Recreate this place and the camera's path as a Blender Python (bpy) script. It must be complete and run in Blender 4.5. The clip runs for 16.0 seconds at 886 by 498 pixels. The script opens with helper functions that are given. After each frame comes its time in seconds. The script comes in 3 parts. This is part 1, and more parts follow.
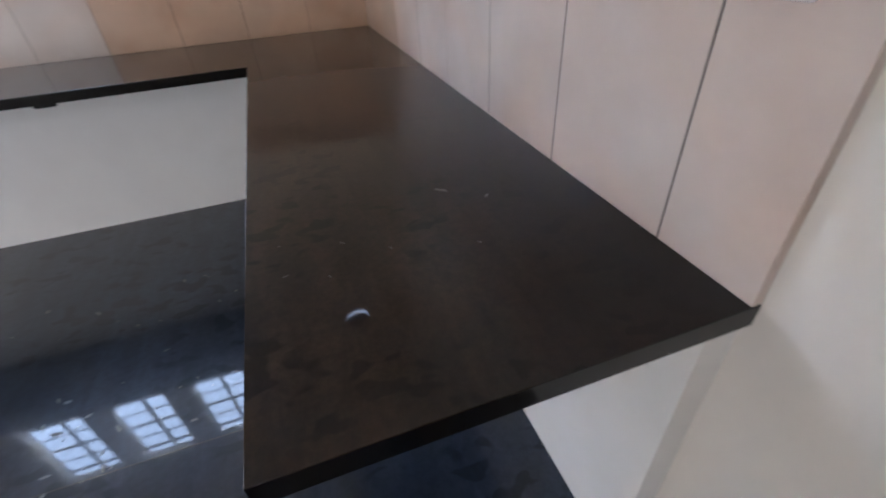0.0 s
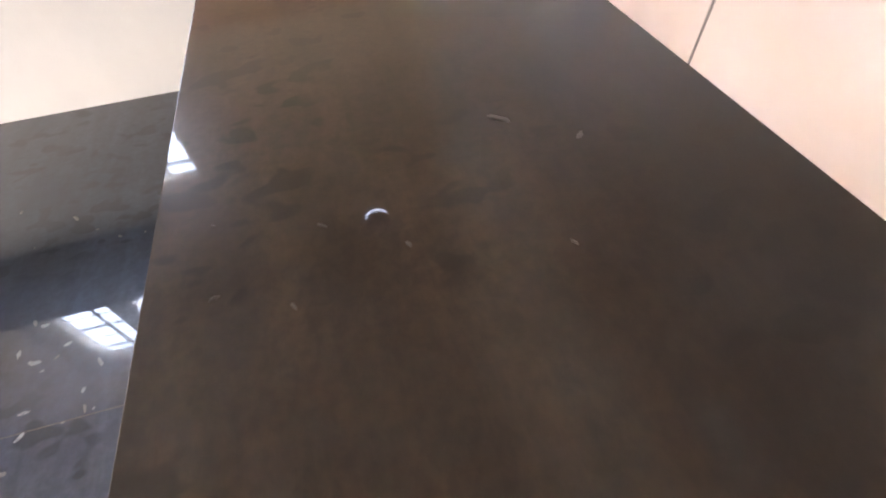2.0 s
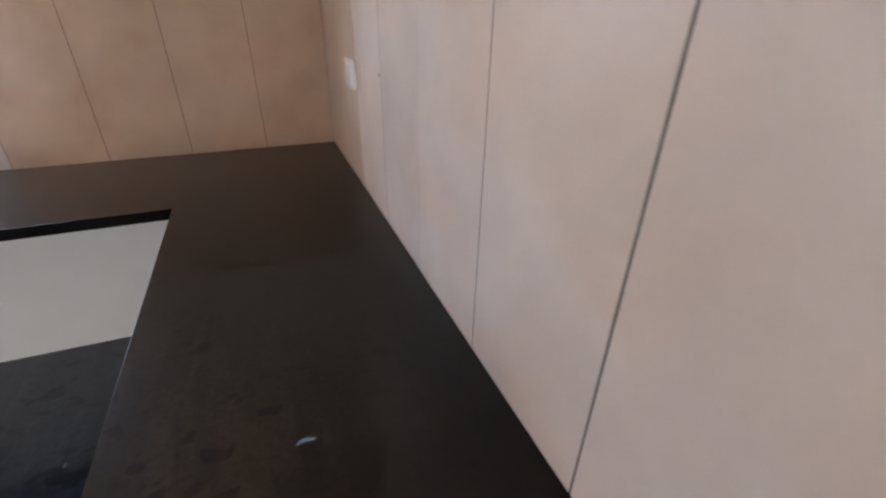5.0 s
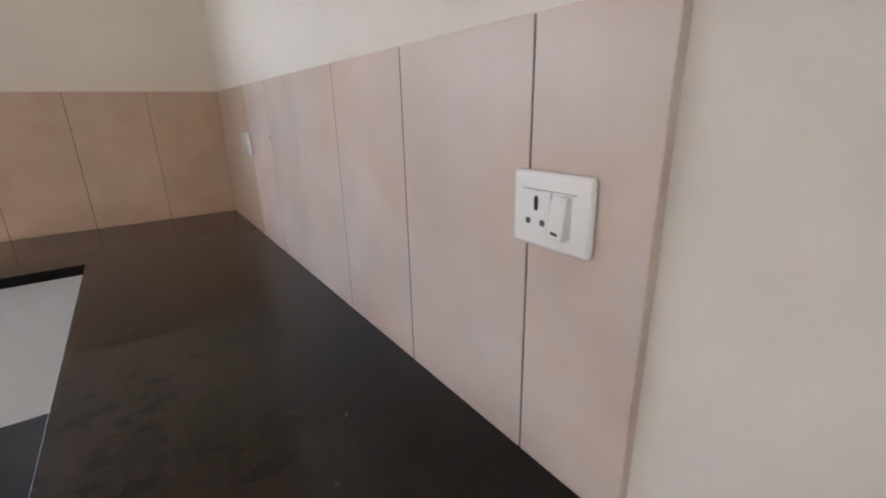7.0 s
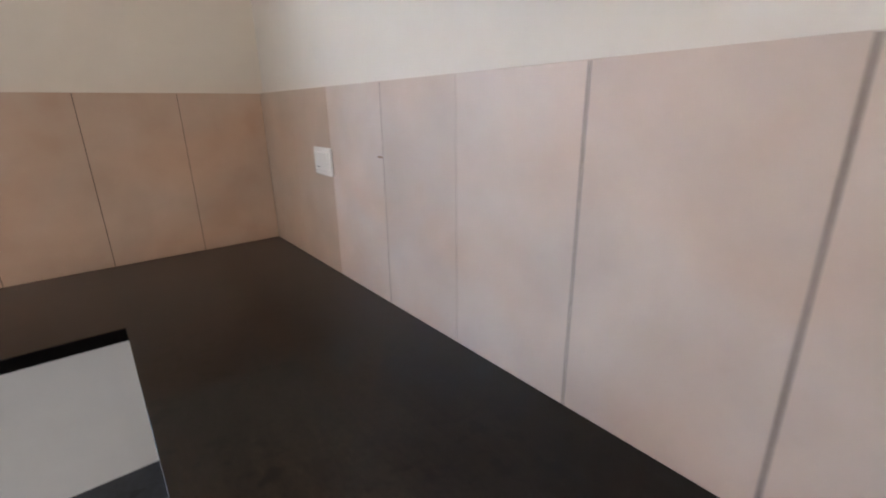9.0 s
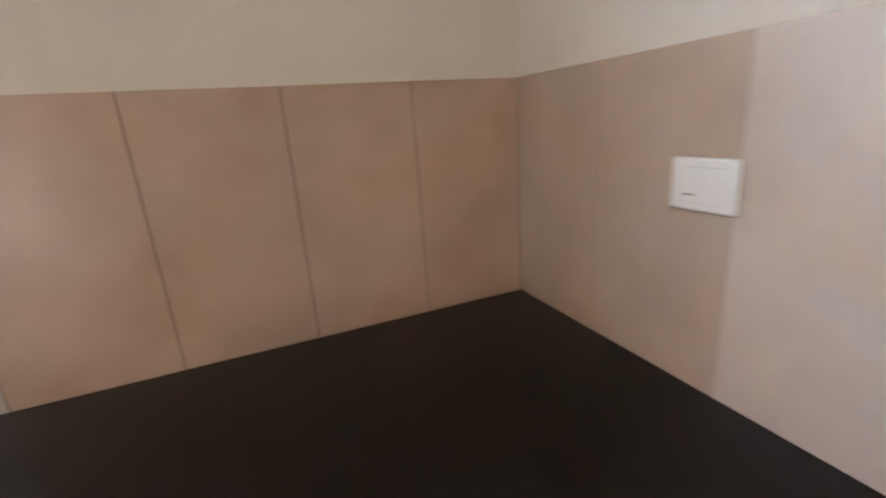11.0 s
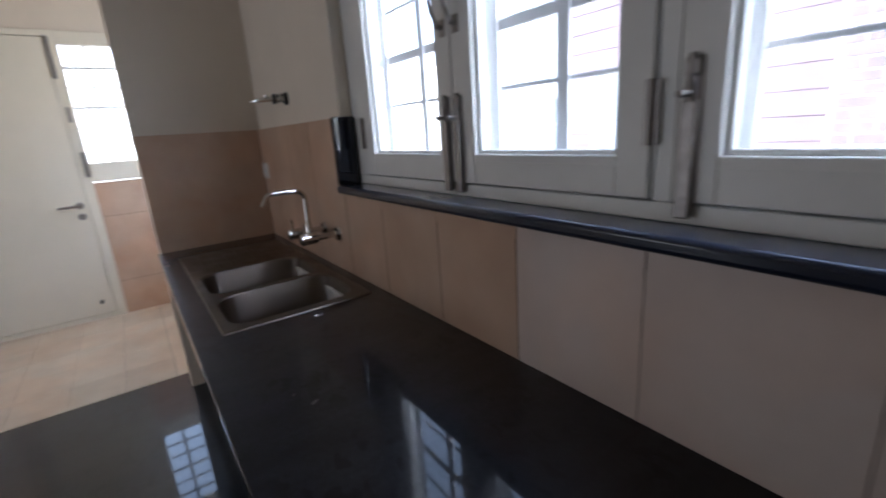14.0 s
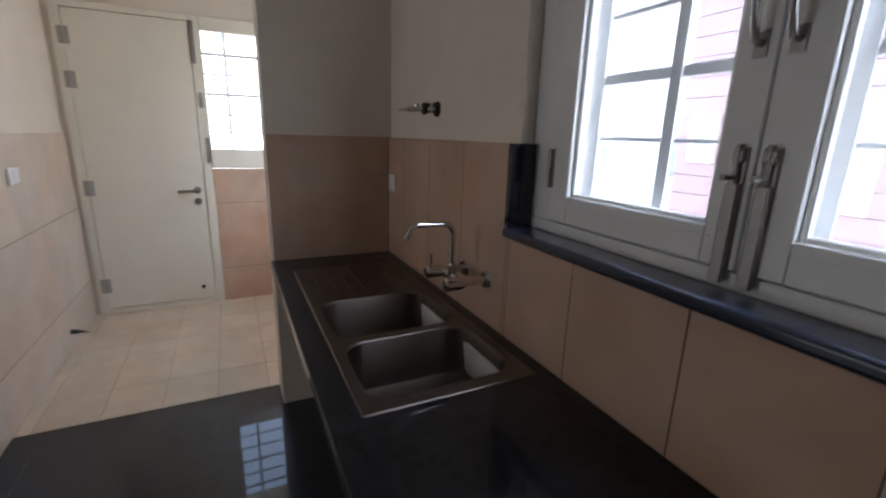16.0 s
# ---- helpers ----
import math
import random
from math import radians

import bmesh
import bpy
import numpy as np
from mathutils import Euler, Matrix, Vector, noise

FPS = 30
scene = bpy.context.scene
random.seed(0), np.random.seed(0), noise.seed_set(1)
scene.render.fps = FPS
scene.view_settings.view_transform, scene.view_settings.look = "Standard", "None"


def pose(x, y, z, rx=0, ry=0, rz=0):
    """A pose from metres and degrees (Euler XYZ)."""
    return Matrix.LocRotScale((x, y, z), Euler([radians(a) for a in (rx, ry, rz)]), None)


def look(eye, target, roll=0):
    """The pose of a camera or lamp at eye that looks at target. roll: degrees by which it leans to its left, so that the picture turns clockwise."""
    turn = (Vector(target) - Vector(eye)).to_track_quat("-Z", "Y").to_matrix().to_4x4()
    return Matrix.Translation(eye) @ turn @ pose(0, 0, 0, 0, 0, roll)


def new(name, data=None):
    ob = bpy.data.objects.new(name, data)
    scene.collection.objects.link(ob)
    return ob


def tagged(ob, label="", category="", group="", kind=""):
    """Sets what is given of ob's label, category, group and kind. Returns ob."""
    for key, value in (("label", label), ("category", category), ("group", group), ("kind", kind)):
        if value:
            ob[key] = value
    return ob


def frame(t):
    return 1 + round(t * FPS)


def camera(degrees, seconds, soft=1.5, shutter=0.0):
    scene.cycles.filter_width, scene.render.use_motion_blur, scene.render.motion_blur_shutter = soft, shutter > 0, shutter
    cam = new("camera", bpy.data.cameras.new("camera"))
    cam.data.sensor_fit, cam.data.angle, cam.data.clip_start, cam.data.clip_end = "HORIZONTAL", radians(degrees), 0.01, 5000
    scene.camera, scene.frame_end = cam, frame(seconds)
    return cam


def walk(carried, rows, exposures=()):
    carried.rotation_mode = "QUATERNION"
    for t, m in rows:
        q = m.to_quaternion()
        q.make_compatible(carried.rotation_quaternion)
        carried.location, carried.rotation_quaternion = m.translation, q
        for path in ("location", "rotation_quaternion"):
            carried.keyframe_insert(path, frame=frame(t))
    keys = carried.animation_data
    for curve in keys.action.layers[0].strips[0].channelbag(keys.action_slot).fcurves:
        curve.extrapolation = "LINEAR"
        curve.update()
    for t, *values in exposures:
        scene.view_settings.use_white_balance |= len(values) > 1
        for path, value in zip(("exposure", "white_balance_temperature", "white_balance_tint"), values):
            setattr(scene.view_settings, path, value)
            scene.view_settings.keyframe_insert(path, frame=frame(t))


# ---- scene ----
cam = camera(90.4, 16.0, soft=1.9, shutter=0.5)
PATH = [
    (0, (-0.485, -2.564, 1.193), (0.006, -1.029, 0.008), -3.6),
    (0.5, (-0.376, -2.54, 1.177), (-0.221, -0.957, -0.036), -8.3),
    (1, (-0.362, -2.481, 1.132), (-0.239, -1.015, -0.223), -7.7),
    (1.5, (-0.392, -2.357, 1.092), (-0.258, -1.043, -0.41), -8.1),
    (2, (-0.415, -2.243, 1.078), (-0.145, -1.023, -0.483), -4.4),
    (2.5, (-0.418, -2.172, 1.069), (-0.16, -0.996, -0.528), -5.4),
    (3, (-0.397, -2.088, 1.045), (-0.169, -0.951, -0.584), -5.1),
    (3.5, (-0.35, -2.013, 1.064), (-0.137, -0.889, -0.577), -4.2),
    (4, (-0.312, -1.990, 1.150), (-0.087, -0.702, -0.364), -2.9),
    (4.5, (-0.302, -2.016, 1.283), (0.132, -0.514, 0.036), -1.4),
    (5, (-0.303, -2.095, 1.368), (0.363, -0.484, 0.388), 1.1),
    (7.3, (-0.408, -2.547, 1.261), (0.683, -0.988, 0.646), -1.8),
    (7.5, (-0.406, -2.519, 1.246), (0.678, -0.957, 0.624), -2.2),
    (7.7, (-0.420, -2.461, 1.242), (0.664, -0.901, 0.615), -2.0),
    (8, (-0.475, -2.337, 1.266), (0.635, -0.794, 0.645), -1.9),
    (8.2, (-0.522, -2.262, 1.289), (0.679, -0.790, 0.671), -0.6),
    (10.3, (-0.651, -1.333, 1.331), (0.432, 0.246, 0.753), -2.6),
    (10.5, (-0.665, -1.252, 1.318), (0.381, 0.355, 0.749), -3.0),
    (11, (-0.68, -1.055, 1.292), (0.051, 0.719, 0.727), -4.0),
    (11.5, (-0.674, -0.852, 1.293), (-0.459, 1.058, 0.742), -5.9),
    (11.6, (-0.691, -0.822, 1.270), (-0.566, 1.110, 0.756), -6.6),
    (12, (-0.755, -0.742, 1.260), (-1.159, 1.149, 0.750), -6.7),
    (12.5, (-0.964, -0.713, 1.271), (-1.727, 1.043, 0.692), -6.0),
    (13, (-1.171, -0.727, 1.295), (-2.164, 0.914, 0.730), -4.3),
    (13.5, (-1.297, -0.719, 1.312), (-2.608, 0.687, 0.760), -3.8),
    (14, (-1.423, -0.660, 1.318), (-3.006, 0.445, 0.794), -3.9),
    (14.5, (-1.535, -0.626, 1.318), (-3.298, 0.169, 0.807), -3.5),
    (15, (-1.680, -0.673, 1.307), (-3.488, 0.018, 0.801), -1.9),
    (15.5, (-1.849, -0.741, 1.324), (-3.659, -0.056, 0.819), -0.4),
    (16, (-1.908, -0.745, 1.402), (-3.649, 0.101, 0.901), 1.7),
]
walk(cam, [(t, look(eye, target, roll)) for t, eye, target, roll in PATH],
     exposures=[(0, 4.63, 5300, 10), (1.0, 5.05, 5300, 10), (2.0, 6.15, 6100, 14), (3.2, 6.72, 6100, 14), (4.0, 5.6, 5720, 10), (5.0, 4.63, 5580, 10), (8.2, 4.63, 5580, 10), (11, 4.65, 5880, 10),
                (12, 4.45, 5660, 10), (13, 3.68, 5400, 10), (14, 2.88, 5250, 10), (15, 2.7, 5400, 10), (16, 2.58, 5430, 10)])

# ---- world, sun, lights ----
world = bpy.data.worlds.new("sky_world")
scene.world = world
world.use_nodes = True
wn = world.node_tree
sky = wn.nodes.new("ShaderNodeTexSky")
sky.sky_type = 'NISHITA'
sky.sun_disc = False
sky.dust_density, sky.ozone_density = 3.0, 0.6
sky.sun_elevation = radians(52)
sky.sun_rotation = radians(88)
haze = wn.nodes.new("ShaderNodeHueSaturation")
haze.inputs["Saturation"].default_value = 0.5
haze.inputs["Value"].default_value = 1.5
wn.links.new(sky.outputs[0], haze.inputs["Color"])
wn.links.new(haze.outputs[0], wn.nodes["Background"].inputs[0])
wn.nodes["Background"].inputs[1].default_value = 0.15

sun_data = bpy.data.lights.new("sun", 'SUN')
sun_data.energy, sun_data.angle, sun_data.color = 3.5, radians(0.5), (1.0, 0.95, 0.87)
sun = new("sun", sun_data)
_az, _el = radians(88), radians(52)
sun.matrix_world = look((0, 0, 20), (-20 * math.sin(_az) * math.cos(_el), -20 * math.cos(_az) * math.cos(_el), 20 - 20 * math.sin(_el)))


def area(name, w, h, power, eye, target, color=(1, 1, 1)):
    d = bpy.data.lights.new(name, 'AREA')
    d.shape, d.size, d.size_y, d.energy, d.color = 'RECTANGLE', w, h, power, color
    ob = new(name, d)
    ob.matrix_world = look(eye, target)
    return ob


# fill lamp for the kitchen, in an unseen doorway added behind the walker
area("doorway_fill", 1.1, 1.9, 2.2, (-3.45, -3.98, 1.15), (-3.45, 0, 1.0), (1.0, 0.92, 0.84))
# daylight in the wash area's own window, round the corner
area("wash_window_daylight", 0.8, 1.1, 1.2, (-5.0, 0.10, 1.6), (-5.0, -2, 1.0), (1.0, 0.94, 0.82))


# ---- materials ----
def mat(name, rough=0.5, metal=0.0, base=(0.8, 0.8, 0.8)):
    m = bpy.data.materials.new(name)
    m.use_nodes = True
    b = m.node_tree.nodes["Principled BSDF"]
    b.inputs["Base Color"].default_value = (*base, 1)
    b.inputs["Roughness"].default_value = rough
    b.inputs["Metallic"].default_value = metal
    return m, m.node_tree, b


def geo_noise(nt, scale, detail=4.0, rough=0.55, distortion=0.0, stretch=(1, 1, 1), turn=0.0):
    """Noise laid out in world metres."""
    g = nt.nodes.new("ShaderNodeNewGeometry")
    mp = nt.nodes.new("ShaderNodeMapping")
    mp.inputs["Scale"].default_value = stretch
    mp.inputs["Rotation"].default_value = (0, 0, turn)
    n = nt.nodes.new("ShaderNodeTexNoise")
    n.inputs["Scale"].default_value = scale
    n.inputs["Detail"].default_value = detail
    n.inputs["Roughness"].default_value = rough
    n.inputs["Distortion"].default_value = distortion
    nt.links.new(g.outputs["Position"], mp.inputs["Vector"])
    nt.links.new(mp.outputs[0], n.inputs["Vector"])
    return n


def ramp(nt, src, stops):
    r = nt.nodes.new("ShaderNodeValToRGB")
    e = r.color_ramp.elements
    while len(e) < len(stops):
        e.new(0.5)
    for k, (p, c) in enumerate(stops):
        e[k].position = p
        e[k].color = (*c, 1) if isinstance(c, tuple) else (c, c, c, 1)
    nt.links.new(src, r.inputs[0])
    return r.outputs[0]


def mix(nt, fac, a, b, mode='MIX'):
    m = nt.nodes.new("ShaderNodeMix")
    m.data_type, m.blend_type = 'RGBA', mode
    for sock, v in ((m.inputs[0], fac), (m.inputs[6], a), (m.inputs[7], b)):
        if isinstance(v, bpy.types.NodeSocket):
            nt.links.new(v, sock)
        elif isinstance(v, tuple):
            sock.default_value = (*v, 1)
        else:
            sock.default_value = v
    return m.outputs[2]


def bump(nt, b, height, strength=0.2, distance=0.01):
    n = nt.nodes.new("ShaderNodeBump")
    n.inputs["Strength"].default_value = strength
    n.inputs["Distance"].default_value = distance
    nt.links.new(height, n.inputs["Height"])
    nt.links.new(n.outputs[0], b.inputs["Normal"])


def smooth_range(nt, src, a, c, lo, hi):
    mr = nt.nodes.new("ShaderNodeMapRange")
    mr.interpolation_type = 'SMOOTHSTEP'
    for k, v in enumerate((a, c, lo, hi)):
        mr.inputs[k + 1].default_value = v
    nt.links.new(src, mr.inputs[0])
    return mr.outputs[0]


def granite(name, tone, dust, dust_amount, rough, ior=1.42, dust_and_haze=False, patch=1.0, smear_sheen=False, haze=0.5):
    """Polished black stone with fine flecks under a film of construction dust, wiped in streaks and dabs."""
    m, nt, b = mat(name, 0.32)
    fleck = geo_noise(nt, 500, 2, 0.6)
    grain = ramp(nt, fleck.outputs[0], [(0.30, tone), (0.80, tuple(c * 1.25 + 0.0008 for c in tone))])
    wipe = geo_noise(nt, 5.0 * patch, 3, 0.5, 0.4, (1.25, 0.45, 1.0), 0.5)
    streak = geo_noise(nt, 9.0 * patch, 4, 0.6, 0.6, (2.6, 0.5, 1.0), 0.65)
    cloud = geo_noise(nt, 2.2 * patch, 2, 0.5, 0.2)
    dab = geo_noise(nt, 30.0 * patch, 1, 0.4, 0.3, (0.75, 1.1, 1.0), 0.3)
    cluster = geo_noise(nt, 5.5 * patch, 2, 0.5, 0.2)
    fine = geo_noise(nt, 90.0 * patch, 4, 0.65, 0.3)
    film = mix(nt, 1.0, smooth_range(nt, wipe.outputs[0], 0.30, 0.70, 0.62, 1.0), smooth_range(nt, cloud.outputs[0], 0.25, 0.75, 0.66, 1.0), 'MULTIPLY')
    film = mix(nt, 1.0, film, smooth_range(nt, streak.outputs[0], 0.32, 0.66, 0.74, 1.08), 'MULTIPLY')
    dabs = mix(nt, smooth_range(nt, cluster.outputs[0], 0.44, 0.56, 0.0, 1.0), (1.0, 1.0, 1.0), smooth_range(nt, dab.outputs[0], 0.37, 0.46, 0.40, 1.0))
    film = mix(nt, 1.0, film, dabs, 'MULTIPLY')
    film = mix(nt, 1.0, film, smooth_range(nt, fine.outputs[0], 0.25, 0.75, 0.74, 1.18), 'MULTIPLY')
    g = nt.nodes.new("ShaderNodeNewGeometry")
    sep = nt.nodes.new("ShaderNodeSeparateXYZ")
    nt.links.new(g.outputs["Position"], sep.inputs[0])
    flat = nt.nodes.new("ShaderNodeSeparateXYZ")
    nt.links.new(g.outputs["Normal"], flat.inputs[0])
    # dust settles on level faces only
    film = mix(nt, 1.0, film, smooth_range(nt, flat.outputs["Z"], 0.2, 0.95, 0.0, 1.0), 'MULTIPLY')
    if dust_and_haze:
        # dust at the free end, painted window haze on the sink run, little between
        left = mix(nt, 1.0, smooth_range(nt, sep.outputs["Y"], -0.75, -1.75, 0.14, 1.0), smooth_range(nt, sep.outputs["X"], -1.2, -2.0, 0.0, 0.62), 'LIGHTEN')
        film = mix(nt, 1.0, film, left, 'MULTIPLY')
        # fades towards the east wall: a dark reflection put into the film
        film = mix(nt, 1.0, film, smooth_range(nt, sep.outputs["X"], -0.02, -0.44, 0.10, 1.0), 'MULTIPLY')
        # bluish over the sink: skylight haze put into the dust colour
        dust = mix(nt, smooth_range(nt, sep.outputs["X"], -0.9, -1.8, 0.0, 1.0), dust, (0.19, 0.19, 0.235))
    if smear_sheen:
        # plaster smears and painted bluish sky sheen, beside the counter's free end
        film = mix(nt, 1.0, film, smooth_range(nt, sep.outputs["X"], -2.6, -1.7, 0.2, 1.0), 'MULTIPLY')
    amount = mix(nt, 1.0, film, (dust_amount, dust_amount, dust_amount), 'MULTIPLY')
    nt.links.new(mix(nt, amount, grain, dust), b.inputs["Base Color"])
    # a dull film under a polished top
    b.inputs["IOR"].default_value = 1.0 + (ior - 1.0) * haze
    b.inputs["Coat Weight"].default_value = 1.0
    b.inputs["Coat Roughness"].default_value = rough
    b.inputs["Coat IOR"].default_value = ior
    return m


M_counter = granite("black_granite_dusty", (0.003, 0.0025, 0.0023), (0.27, 0.165, 0.105), 0.118, 0.04, 1.34, True, haze=0.42)
# the floor's blue dust tone stands in for reflected sky
M_floor = granite("black_granite_floor", (0.004, 0.005, 0.008), (0.13, 0.17, 0.26), 0.24, 0.03, 1.46, False, 0.5, True)
M_sill = granite("black_granite_sill", (0.013, 0.017, 0.032), (0.10, 0.13, 0.23), 0.26, 0.14, 1.42)


M_jamb = granite("black_granite_jamb", (0.004, 0.005, 0.010), (0.10, 0.13, 0.23), 0.10, 0.035, 1.50, haze=0.08)


def tile_material(name, lo, hi, rough):
    m, nt, b = mat(name, rough)
    info = nt.nodes.new("ShaderNodeObjectInfo")
    cloud = geo_noise(nt, 4.0, 3, 0.5, 0.2)
    fine = geo_noise(nt, 60, 3, 0.6)
    c1 = ramp(nt, cloud.outputs[0], [(0.27, lo), (0.73, hi)])
    c2 = mix(nt, 0.05, c1, ramp(nt, fine.outputs[0], [(0.3, lo), (0.7, hi)]))
    # broad warm and cool blooms in the glaze
    bloom = geo_noise(nt, 2.6, 2, 0.5, 0.5, (1.0, 1.0, 1.3))
    c2 = mix(nt, 1.0, c2, ramp(nt, bloom.outputs[0], [(0.36, (1.03, 0.965, 0.92)), (0.64, (0.99, 1.02, 1.05))]), 'MULTIPLY')
    tint = ramp(nt, info.outputs["Random"], [(0.0, 0.90), (1.0, 1.0)])
    nt.links.new(mix(nt, 1.0, c2, tint, 'MULTIPLY'), b.inputs["Base Color"])
    rr = geo_noise(nt, 7, 2, 0.5)
    nt.links.new(ramp(nt, rr.outputs[0], [(0.1, rough * 0.85), (0.9, rough * 1.2)]), b.inputs["Roughness"])
    bump(nt, b, fine.outputs[0], 0.03, 0.002)
    return m


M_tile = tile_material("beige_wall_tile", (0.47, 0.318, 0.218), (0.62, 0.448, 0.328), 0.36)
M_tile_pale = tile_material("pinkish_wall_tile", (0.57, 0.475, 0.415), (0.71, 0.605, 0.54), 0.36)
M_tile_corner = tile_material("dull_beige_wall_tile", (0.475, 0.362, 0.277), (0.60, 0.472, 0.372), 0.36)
M_ftile = tile_material("beige_floor_tile", (0.58, 0.46, 0.335), (0.72, 0.60, 0.455), 0.42)
M_tile_cream = tile_material("cream_wall_tile", (0.57, 0.47, 0.372), (0.69, 0.588, 0.48), 0.36)


def plain(name, col, rough, amount=0.06, scale=4.0, metal=0.0, bump_s=0.05, bump_scale=120):
    m, nt, b = mat(name, rough, metal)
    n = geo_noise(nt, scale, 5, 0.6)
    dark = tuple(c * (1 - amount * 2.2) for c in col)
    nt.links.new(ramp(nt, n.outputs[0], [(0.28, dark), (0.66, col)]), b.inputs["Base Color"])
    f = geo_noise(nt, bump_scale, 3, 0.6)
    nt.links.new(ramp(nt, f.outputs[0], [(0.3, max(rough - 0.06, 0.02)), (0.7, min(rough + 0.08, 1))]), b.inputs["Roughness"])
    if bump_s:
        bump(nt, b, f.outputs[0], bump_s, 0.003)
    return m


M_paint = plain("cream_wall_paint", (0.76, 0.675, 0.565), 0.75, 0.035, 2.0, 0, 0.12, 90)
# same cream paint, with the window's cool light on the east wall mixed in
M_paint_skylit = plain("skylit_cream_wall_paint", (0.77, 0.72, 0.655), 0.75, 0.035, 2.0, 0, 0.12, 90)
M_white_wall = plain("white_undercoat_wall", (0.86, 0.84, 0.81), 0.8, 0.03, 2.5, 0, 0.12, 90)
M_ceiling = plain("white_ceiling_paint", (0.78, 0.75, 0.70), 0.85, 0.02, 2.0)
M_wood = plain("white_painted_wood", (0.78, 0.77, 0.74), 0.38, 0.03, 6.0, 0, 0.05, 70)
M_door = plain("off_white_door_paint", (0.78, 0.73, 0.61), 0.42, 0.025, 3.0, 0, 0.03, 60)
M_egrout = plain("black_grout", (0.085, 0.075, 0.07), 0.9, 0.2, 30)
M_dgrout = plain("grey_brown_grout", (0.20, 0.165, 0.15), 0.9, 0.2, 30)
M_ggrout = plain("pale_grey_grout", (0.40, 0.34, 0.29), 0.9, 0.12, 30)
M_cement = plain("brown_cement", (0.33, 0.22, 0.15), 0.9, 0.15, 60)
M_grout = plain("brown_grout", (0.19, 0.135, 0.10), 0.9, 0.2, 30)
M_fgrout = plain("floor_grout", (0.30, 0.23, 0.15), 0.9, 0.2, 30)
M_steel = plain("brushed_steel", (0.165, 0.140, 0.120), 0.40, 0.02, 5.0, 1.0, 0.0, 14)
M_chrome = plain("chrome", (0.62, 0.61, 0.60), 0.08, 0.03, 10.0, 1.0, 0.0)
M_bolt = plain("satin_steel", (0.34, 0.315, 0.30), 0.48, 0.1, 25.0, 1.0, 0.0)
M_pale_steel = plain("pale_zinc", (0.42, 0.39, 0.34), 0.5, 0.08, 25.0, 0.3, 0.0)
M_plastic = plain("white_plastic", (0.89, 0.88, 0.86), 0.08, 0.02, 9.0, 0, 0.0)
M_black = plain("black_plastic", (0.012, 0.012, 0.012), 0.4, 0.1, 20.0, 0, 0.0)
M_hole = plain("shadowed_plastic", (0.11, 0.105, 0.10), 0.5, 0.1, 40.0, 0, 0.0)
M_grille = plain("white_grille_paint", (0.82, 0.82, 0.83), 0.4, 0.03, 8.0)
M_ground = plain("pale_paving", (0.30, 0.275, 0.245), 0.9, 0.12, 0.6)
M_curtain = plain("pale_curtained_glass", (0.45, 0.47, 0.48), 0.2, 0.1, 1.5, 0, 0.0)
M_leaf = plain("green_leaf", (0.07, 0.12, 0.035), 0.55, 0.25, 5.0, 0, 0.0)
M_bark = plain("bark", (0.16, 0.11, 0.08), 0.9, 0.2, 9.0)
M_render = plain("white_render", (0.80, 0.78, 0.75), 0.9, 0.04, 0.7)
M_pipe = plain("dark_pipe", (0.02, 0.02, 0.02), 0.7, 0.1, 20.0, 0, 0.0)
M_smear = plain("faint_smear", (0.045, 0.038, 0.032), 0.6, 0.3, 80.0, 0, 0.0)
M_plaster = plain("dried_plaster", (0.19, 0.20, 0.22), 0.85, 0.2, 60.0, 0, 0.0)
M_smudge = plain("plaster_smudge", (0.13, 0.125, 0.12), 0.8, 0.2, 60.0, 0, 0.0)

M_brick = plain("pale_brick", (0.37, 0.295, 0.29), 0.9, 0.12, 9.0, 0, 0.2, 60)
M_mortar = plain("white_mortar", (0.60, 0.58, 0.57), 0.9, 0.04, 6.0)
M_pink = plain("pink_wall_paint", (0.37, 0.275, 0.285), 0.85, 0.06, 1.4)


M_glass = bpy.data.materials.new("window_glass")
M_glass.use_nodes = True
nt = M_glass.node_tree
nt.nodes.remove(nt.nodes["Principled BSDF"])
tr, gl, mx = (nt.nodes.new(k) for k in ("ShaderNodeBsdfTransparent", "ShaderNodeBsdfGlossy", "ShaderNodeMixShader"))
tr.inputs[0].default_value = (0.95, 0.96, 0.96, 1)
gl.inputs["Roughness"].default_value = 0.02
mx.inputs[0].default_value = 0.05
nt.links.new(tr.outputs[0], mx.inputs[1])
nt.links.new(gl.outputs[0], mx.inputs[2])
nt.links.new(mx.outputs[0], nt.nodes["Material Output"].inputs[0])


# ---- mesh helpers ----
def box(bm, x0, x1, y0, y1, z0, z1):
    r = bmesh.ops.create_cube(bm, size=1.0)
    for v in r["verts"]:
        v.co = Vector(((x0 + x1) / 2 + v.co.x * (x1 - x0), (y0 + y1) / 2 + v.co.y * (y1 - y0), (z0 + z1) / 2 + v.co.z * (z1 - z0)))
    return r["verts"]


def bevelled(bm, width, segments=2):
    edges = [e for e in bm.edges if len(e.link_faces) == 2 and e.calc_face_angle(0) > 0.6]
    res = bmesh.ops.bevel(bm, geom=edges, offset=width, segments=segments, profile=0.5, affect='EDGES')
    for f in res["faces"]:
        f.smooth = True


